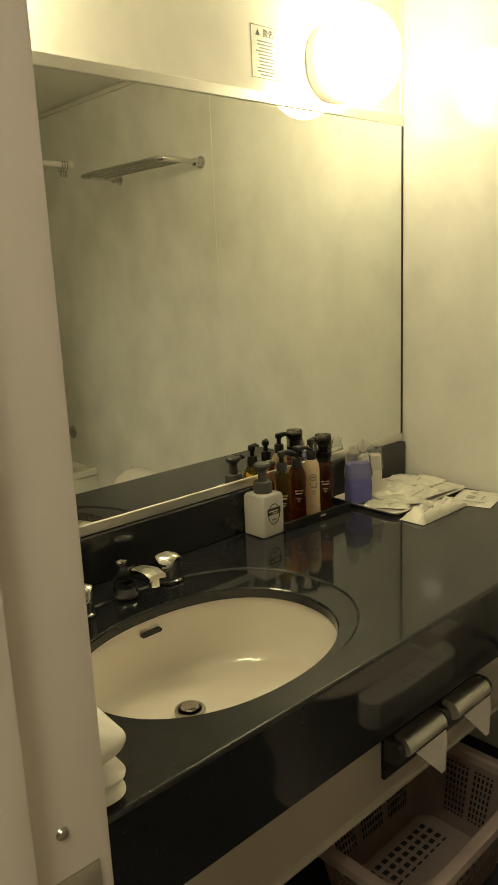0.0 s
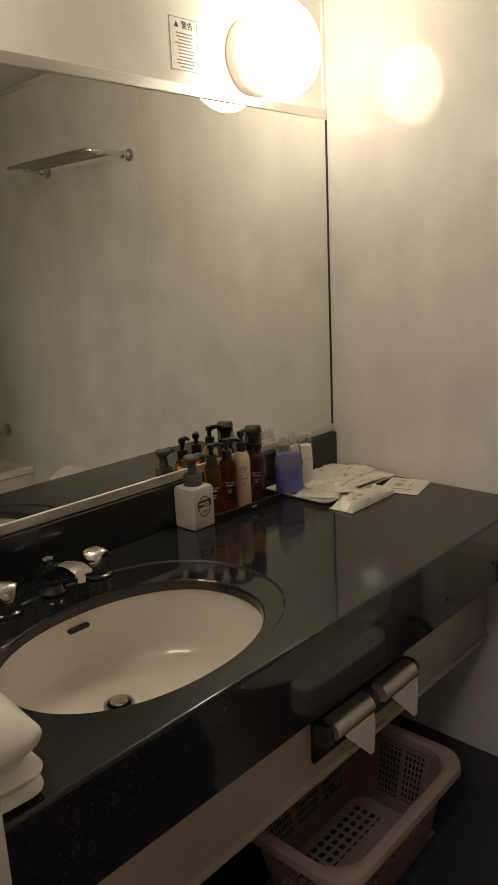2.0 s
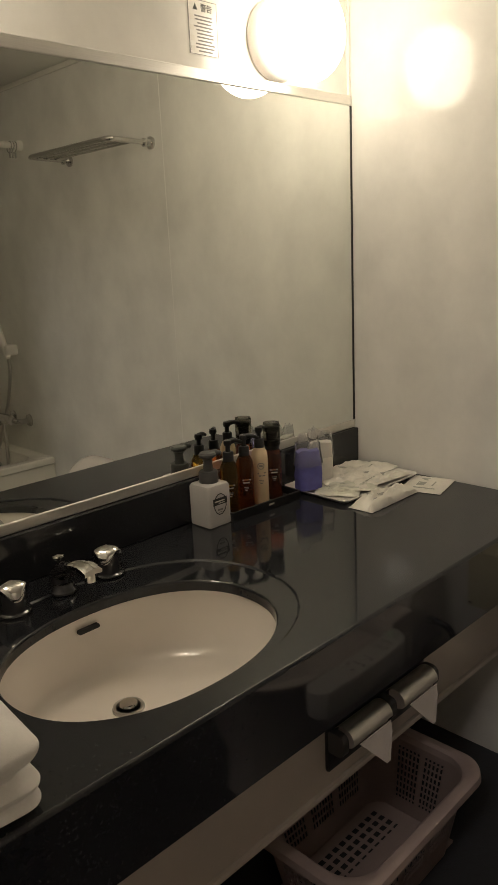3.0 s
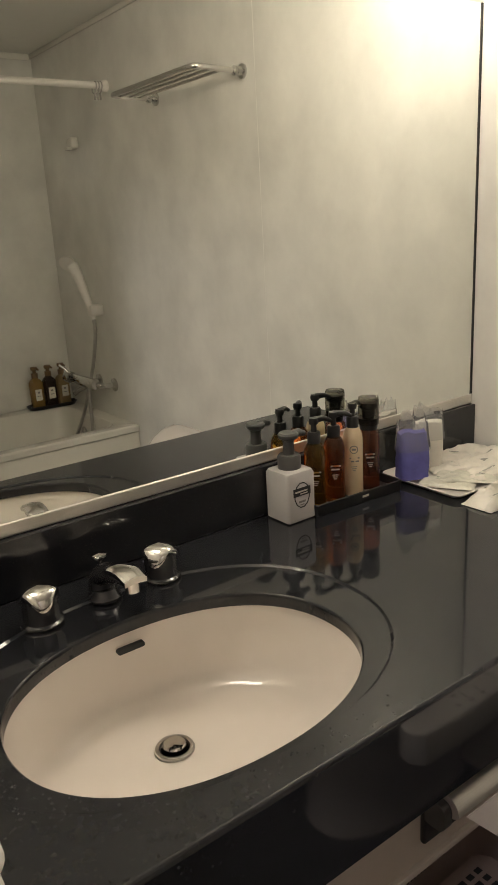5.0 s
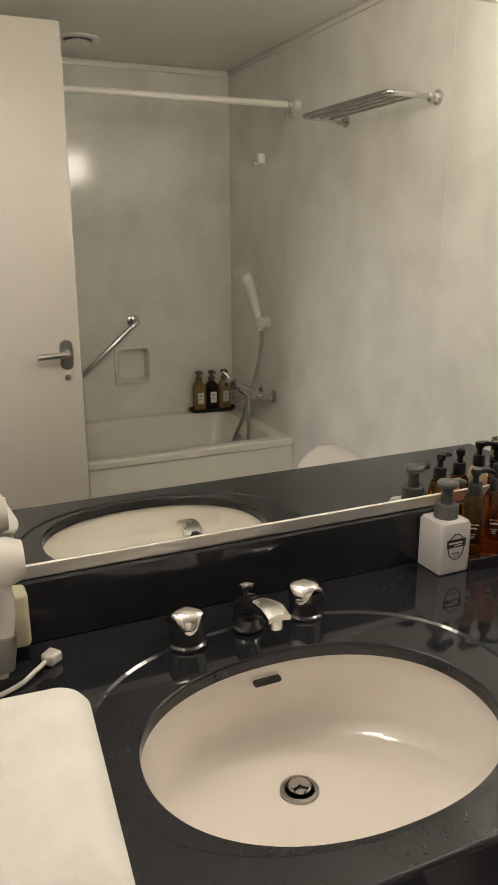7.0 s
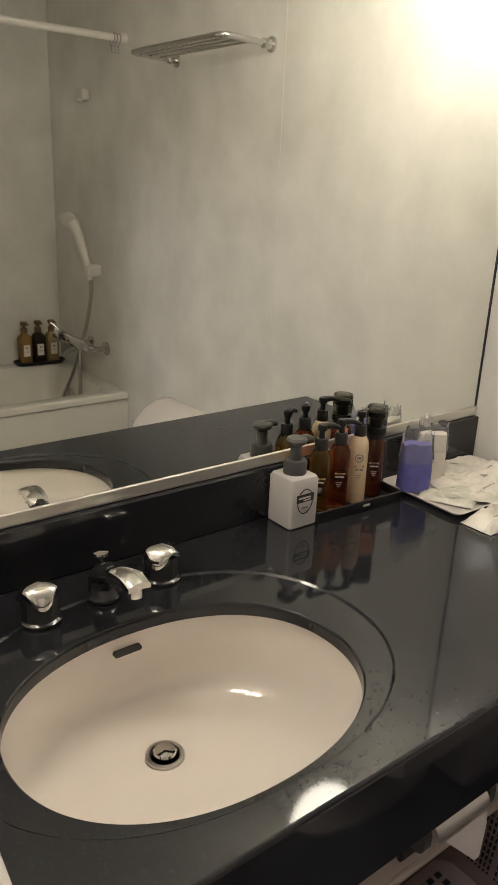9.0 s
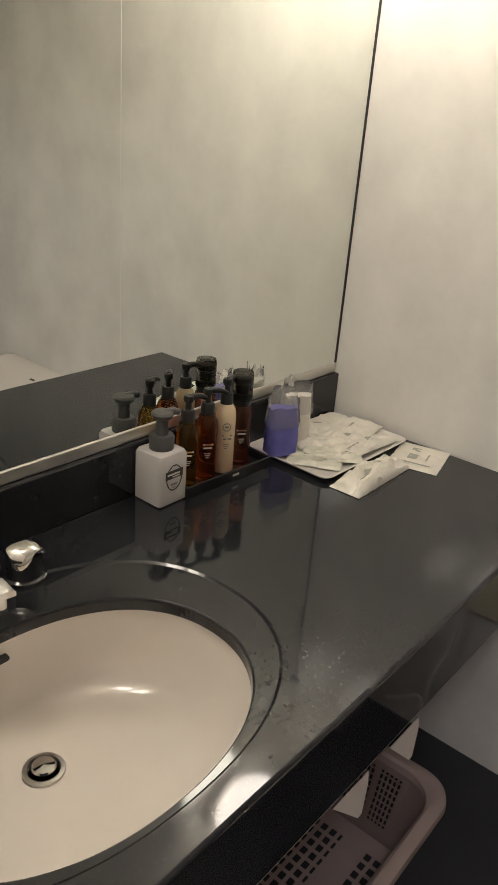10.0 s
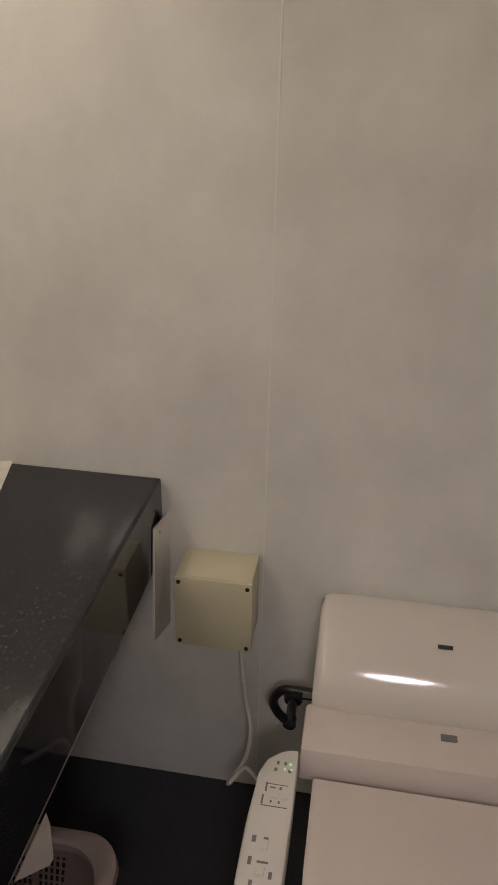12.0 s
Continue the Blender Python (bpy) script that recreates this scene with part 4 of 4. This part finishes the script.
bars(wc, "button_print", GREY_INK, [(-0.292 - 0.010 * 0, 0.288, 0.006, 0.004), (-0.292, 0.276, 0.006, 0.004), (-0.305, 0.290, 0.006, 0.005), (-0.305, 0.268, 0.006, 0.005),
                                    (-0.338, 0.300, 0.016, 0.003), (-0.360, 0.303, 0.016, 0.003), (-0.338, 0.278, 0.004, 0.004), (-0.338, 0.290, 0.002, 0.008), (-0.362, 0.290, 0.004, 0.003), (-0.362, 0.278, 0.004, 0.003),
                                    (-0.37, 0.285, 0.0012, 0.04), (-0.332, 0.283, 0.0010, 0.03), (-0.425, 0.305, 0.010, 0.006), (-0.425, 0.288, 0.009, 0.007), (-0.458, 0.306, 0.012, 0.005), (-0.458, 0.288, 0.003, 0.016), (-0.475, 0.275, 0.010, 0.005), (-0.49, 0.30, 0.010, 0.005)], on_arm)
bars(wc, "green_light", LED, [(-0.292, 0.268, 0.0035, 0.0035), (-0.302, 0.276, 0.003, 0.003), (-0.302, 0.266, 0.003, 0.003)], on_arm)
for x, y in ((-0.348, 0.286), (-0.348, 0.270), (-0.432, 0.290), (-0.470, 0.290)):
    part("button", rings([rrect(x, y, 0.4361, 0.008, 0.0065, 0.003, 4), rrect(x, y, 0.4372, 0.0075, 0.006, 0.003, 4)]), WHITE_PL, wc)
part("flush_lever", tube(smooth_path([(-0.10, -0.236, 0.475), (-0.10, -0.258, 0.475), (-0.125, -0.262, 0.474), (-0.16, -0.262, 0.472)], 4), 0.007, 10), STEEL, wc, "chrome side flush lever")

# ---- towel rack over the toilet ----
rk = thing("towel_rack", "chrome towel shelf with parallel rails on the wall", "towel rack", (0, 0, 1.750))
for y in (-0.855, -1.372):
    part("wall_flange", lathe([(0.021, 0), (0.021, -0.006), (0.013, -0.009), (0.010, -0.020), (0.014, -0.026), (0.014, -0.034), (0.009, -0.040)], 24, (0, y, 0), "x"), CHROME, rk, "round chrome wall flange")
part("outer_rail", tube(smooth_path([(-0.03, -0.855, 0), (-0.09, -0.855, 0.002), (-0.160, -0.855, 0.004), (-0.176, -0.872, 0.004), (-0.179, -0.92, 0.004), (-0.179, -1.1, 0.004), (-0.179, -1.31, 0.004), (-0.176, -1.355, 0.004), (-0.160, -1.372, 0.004), (-0.09, -1.372, 0.002), (-0.03, -1.372, 0)], 5), 0.0085, 12), CHROME, rk, "bent chrome outer rail")
for x in (-0.065, -0.105, -0.142):
    part("rail", tube([(x, -0.853, 0.004), (x, -1.374, 0.004)], 0.0055, 10), CHROME, rk)

# ---- bathtub corner ----
bt = thing("bathtub", "cream moulded bathtub with straight front panel", "bathtub", (0, 0, 0))
ty0, ty1, tz = YB + 0.001, -1.745, 0.492
tx0, tx1 = XL + 0.001, -0.001
tcx, tcy = (tx0 + tx1) / 2, (ty0 + ty1) / 2
hx, hy = (tx1 - tx0) / 2, (ty1 - ty0) / 2
part("tub", rings([rrect(tcx, tcy, tz - 0.03, hx, hy, 0.004, 8), rrect(tcx, tcy, tz - 0.006, hx, hy, 0.006, 8), rrect(tcx, tcy, tz, hx - 0.006, hy - 0.006, 0.008, 8), rrect(tcx, tcy - 0.0, tz + 0.001, hx - 0.055, hy - 0.055, 0.07, 8),
                   rrect(tcx, tcy, tz - 0.004, hx - 0.068, hy - 0.068, 0.075, 8), rrect(tcx, tcy, tz - 0.03, hx - 0.078, hy - 0.076, 0.08, 8), rrect(tcx, tcy, tz - 0.32, hx - 0.13, hy - 0.11, 0.09, 8),
                   rrect(tcx, tcy, tz - 0.385, hx - 0.17, hy - 0.15, 0.09, 8), rrect(tcx, tcy, tz - 0.40, hx - 0.25, hy - 0.2, 0.07, 8)], False, True), TUB, bt, "smooth cream tub")
part("front_panel", box(tx0, ty1 - 0.03, 0.0, tx1, ty1 - 0.008, tz - 0.034, 0.003), TUB, bt, "plain front panel")
part("overflow_cover", lathe([(0.032, 0), (0.032, -0.005), (0.026, -0.009), (0.010, -0.010), (0.009, -0.006), (0.001, -0.006)], 24, (-0.099, -2.12, 0.40), "x"), STEEL, bt, "round chrome overflow cover")

bars_tray = thing("bottle_tray", "black oval tray on the bathtub corner", "tray", (-0.135, -2.395, tz + 0.001), rz=4)
part("tray_body", rings([rrect(0, 0, 0, 0.115, 0.040, 0.036, 8), rrect(0, 0, 0.016, 0.126, 0.046, 0.040, 8), rrect(0, 0, 0.018, 0.122, 0.042, 0.038, 8), rrect(0, 0, 0.006, 0.112, 0.036, 0.034, 8)]), BLACK_PL, bars_tray)
OCHRE = clear("ochre_bottle", (0.45, 0.27, 0.08), 0.1, 0.4)
DARKB = clear("dark_bottle", (0.05, 0.028, 0.02), 0.1, 0.3)
HONEY = clear("honey_bottle", (0.50, 0.36, 0.18), 0.1, 0.35)
GOLD = material("bronze_cap", (0.22, 0.13, 0.06), 0.35, 0.4)
for i, (mt, lb) in enumerate(((OCHRE, "ochre shampoo bottle with white label in the tray"), (DARKB, "dark brown shampoo bottle with white label in the tray"), (HONEY, "honey-coloured shampoo bottle with white label in the tray"))):
    b = thing("shampoo_bottle", lb, "shampoo bottle", (-0.205 + 0.068 * i, -2.394, tz + 0.0075), group="shampoo bottles on the bathtub")
    part("bottle", rings([rrect(0, 0, z, s, s * 0.9, s * 0.35, 5) for z, s in ((0, 0.026), (0.004, 0.029), (0.125, 0.029), (0.138, 0.022), (0.146, 0.013), (0.152, 0.012))]), mt, b)
    part("collar", lathe([(0.016, 0.150), (0.016, 0.172), (0.009, 0.174), (0.008, 0.186)], 18), GOLD, b, "bronze pump collar")
    hdm = lathe([(0.012, 0.184), (0.017, 0.190), (0.016, 0.202), (0.001, 0.204)], 16)
    tube([(0, 0, 0.196), (0.006, 0.022, 0.196), (0.008, 0.034, 0.192)], 0.005, 8, bm=hdm)
    part("pump_head", hdm, GOLD, b, "bronze pump head")
    part("label", box(-0.016, 0.0262, 0.04, 0.016, 0.0272, 0.095), LABEL_WH, b, "white label", False)
    bars(b, "print_line", GREY_INK, [(0, 0.080, 0.010, 0.008), (0, 0.062, 0.018, 0.003)], lambda u, v, d: (u, 0.0273 + d, v))

gb = thing("grab_bar", "slanted chrome grab bar over the bathtub", "grab bar")
ga, gz = Vector((-0.515, YB, 0.962)), Vector((-0.96, YB, 0.575))
for p in (ga, gz):
    part("wall_flange", lathe([(0.032, 0.0), (0.032, 0.006), (0.024, 0.010), (0.014, 0.012)], 24, tuple(p), "y"), CHROME, gb, "round chrome flange")
o = Vector((0, 0.055, 0))
part("bar", tube(smooth_path([ga, ga + o * 0.7, ga + o + (gz - ga) * 0.04, ga + o + (gz - ga) * 0.3, ga + o + (gz - ga) * 0.7, gz + o - (gz - ga) * 0.04, gz + o * 0.7, gz], 6), 0.0125, 14), CHROME, gb, "bent chrome tube")

sh = thing("bath_mixer", "chrome thermostatic bath mixer on the wall", "mixer tap")
for y in (-1.945, -2.10):
    part("wall_flange", lathe([(0.030, 0), (0.030, -0.006), (0.018, -0.012), (0.013, -0.016), (0.013, -0.05)], 24, (0, y, 0.642), "x"), CHROME, sh, "round wall flange")
    part("elbow", tube(smooth_path([(-0.045, y, 0.642), (-0.07, y - 0.005, 0.648), (-0.085, y - 0.03, 0.655)], 4), 0.013, 12), CHROME, sh)
part("body", lathe([(0.020, -1.955), (0.025, -1.965), (0.025, -2.085), (0.023, -2.10), (0.023, -2.20), (0.016, -2.21)], 24, (-0.09, 0, 0.655), "y"), CHROME, sh, "horizontal mixer body")
part("handle", lathe([(0.026, -2.212), (0.028, -2.225), (0.028, -2.262), (0.018, -2.272), (0.001, -2.273)], 20, (-0.09, 0, 0.655), "y"), CHROME, sh, "temperature handle")
part("lever", tube([(-0.09, -2.23, 0.67), (-0.11, -2.25, 0.70), (-0.125, -2.265, 0.715)], 0.006, 8), CHROME, sh)
part("spout", tube(smooth_path([(-0.09, -2.05, 0.64), (-0.10, -2.06, 0.63), (-0.125, -2.08, 0.615), (-0.14, -2.09, 0.60)], 5), 0.011, 12), CHROME, sh, "bath spout")
hs = thing("hand_shower", "white hand shower with metal hose on its wall holder", "shower")
part("holder", box(-0.062, -2.022, 0.955, -0.0, -1.975, 1.005, 0.010, 3), WHITE_PL, hs, "white wall holder")
hp = smooth_path([(-0.048, -1.988, 0.940), (-0.052, -2.010, 1.00), (-0.058, -2.040, 1.07), (-0.066, -2.072, 1.14), (-0.075, -2.092, 1.175)], 5)
part("handle", tube(hp, 0.014, 14, radii=[0.014 + 0.015 * (i / (len(hp) - 1)) ** 1.5 for i in range(len(hp))]), WHITE_PL, hs, "white handle")
part("shower_head", moved(lathe([(0.012, 0.030), (0.030, 0.016), (0.038, 0.004), (0.037, -0.004), (0.030, -0.008)], 26), Matrix.Translation((-0.092, -2.10, 1.185)) @ Euler((radians(35), radians(48), 0)).to_matrix().to_4x4()), WHITE_PL, hs, "round white shower head")
part("hose", tube(smooth_path([(-0.048, -1.990, 0.948), (-0.05, -1.985, 0.88), (-0.07, -1.99, 0.76), (-0.085, -2.02, 0.66), (-0.10, -2.10, 0.50), (-0.13, -2.16, 0.36), (-0.14, -2.14, 0.24), (-0.13, -2.08, 0.20), (-0.12, -2.02, 0.30), (-0.11, -2.0, 0.44), (-0.10, -2.015, 0.56), (-0.09, -2.03, 0.635)], 8), 0.0085, 10), STEEL, hs, "metal shower hose")
hk = thing("wall_hook", "small cream plastic shower holder high on the wall", "hook", (0, -2.07, 1.68))
part("block", moved(box(-0.035, -0.028, -0.022, 0.0, 0.028, 0.022, 0.007, 3), Euler((radians(8), 0, 0)).to_matrix().to_4x4()), TUB, hk)
part("lip", box(-0.05, -0.016, -0.026, -0.025, 0.016, -0.012, 0.004), TUB, hk)

rod = thing("curtain_rod", "white shower curtain rod across the bathtub", "curtain rod", (0, -1.736, 1.853))
part("pole", tube([(XL + 0.002, 0, 0), (-0.002, 0, 0)], 0.0125, 16), WHITE_PL, rod)
for x, d in ((XL + 0.001, 1), (-0.001, -1)):
    part("end_cap", lathe([(0.021, 0), (0.021, d * 0.012), (0.0155, d * 0.022)], 20, (x, 0, 0), "x"), WHITE_PL, rod, "white end cap")
for i in range(3):
    a = thing("curtain_ring", "clear plastic curtain ring on the rod", "curtain ring", (-0.030 - 0.012 * i, -1.736, 1.853), group="curtain rings")
    part("loop", tube([(0.004 * math.sin(k), 0.019 * math.cos(k), -0.008 + 0.021 * math.sin(k)) for k in [2 * math.pi * j / 16 for j in range(17)]], 0.0022, 8), HOOK_CLEAR, a)
    part("clip", box(-0.003, -0.004, -0.052, 0.003, 0.004, -0.028, 0.0015), HOOK_CLEAR, a)

vent = thing("ceiling_vent", "round cream ceiling air vent", "vent", (-0.78, -2.10, CE))
part("outer_ring", lathe([(0.085, 0), (0.083, -0.008), (0.066, -0.012), (0.060, -0.006), (0.060, 0.0)], 36), WHITE_PL, vent)
# flat near-black disc paints the shade of the vent's opening
part("throat", lathe([(0.060, -0.001), (0.001, -0.0012)], 24), GAP, vent, "throat disc, its shade painted dark")
part("disc", lathe([(0.010, -0.001), (0.046, -0.012), (0.048, -0.018), (0.001, -0.022)], 32), WHITE_PL, vent, "domed centre disc")

# ---- door, standing open into the room ----
door = thing("door_1", "open cream bathroom door with lever handle", "door", (XL + 0.004, HY + 0.004, 0), kind="structure")
DW = 0.585
part("leaf", box(0.0, -0.036, 0.014, DW, 0.0, 2.012, 0.003), DOOR_PAINT, door, "flush cream door leaf")
part("edge_strip", box(DW + 0.0003, -0.0365, 0.014, DW + 0.002, 0.0005, 2.012), ALU, door, "aluminium edge strip", False)
for s in (1, -1):
    y0 = 0.0 if s == 1 else -0.036
    ro = part("rose", rings([[(DW - 0.05 + p[0], y0 + s * d, 0.965 + p[1]) for p in rrect(0, 0, 0, 0.024 - i, 0.052 - i, 0.022 - i, 8)] for d, i in ((0, 0), (0.006, 0), (0.008, 0.002))]), STEEL, door, "satin steel oval rose")
    part("lever", tube(smooth_path([(DW - 0.05, y0 + s * 0.006, 0.972), (DW - 0.05, y0 + s * 0.04, 0.972), (DW - 0.060, y0 + s * 0.05, 0.972), (DW - 0.10, y0 + s * 0.052, 0.970), (DW - 0.155, y0 + s * 0.050, 0.968)], 5), 0.0105, 12), STEEL, ro, "satin lever handle")
part("lock_slot", lathe([(0.011, 0.0), (0.011, 0.003), (0.005, 0.004), (0.001, 0.004)], 18, (DW - 0.050, 0.0, 0.885), "y"), STEEL, door, "small release slot")
for z in (0.25, 1.0, 1.75):
    part("hinge", lathe([(0.007, -0.045), (0.007, 0.045)], 14, (-0.002, 0.006, z)), STEEL, door, "steel hinge barrel")
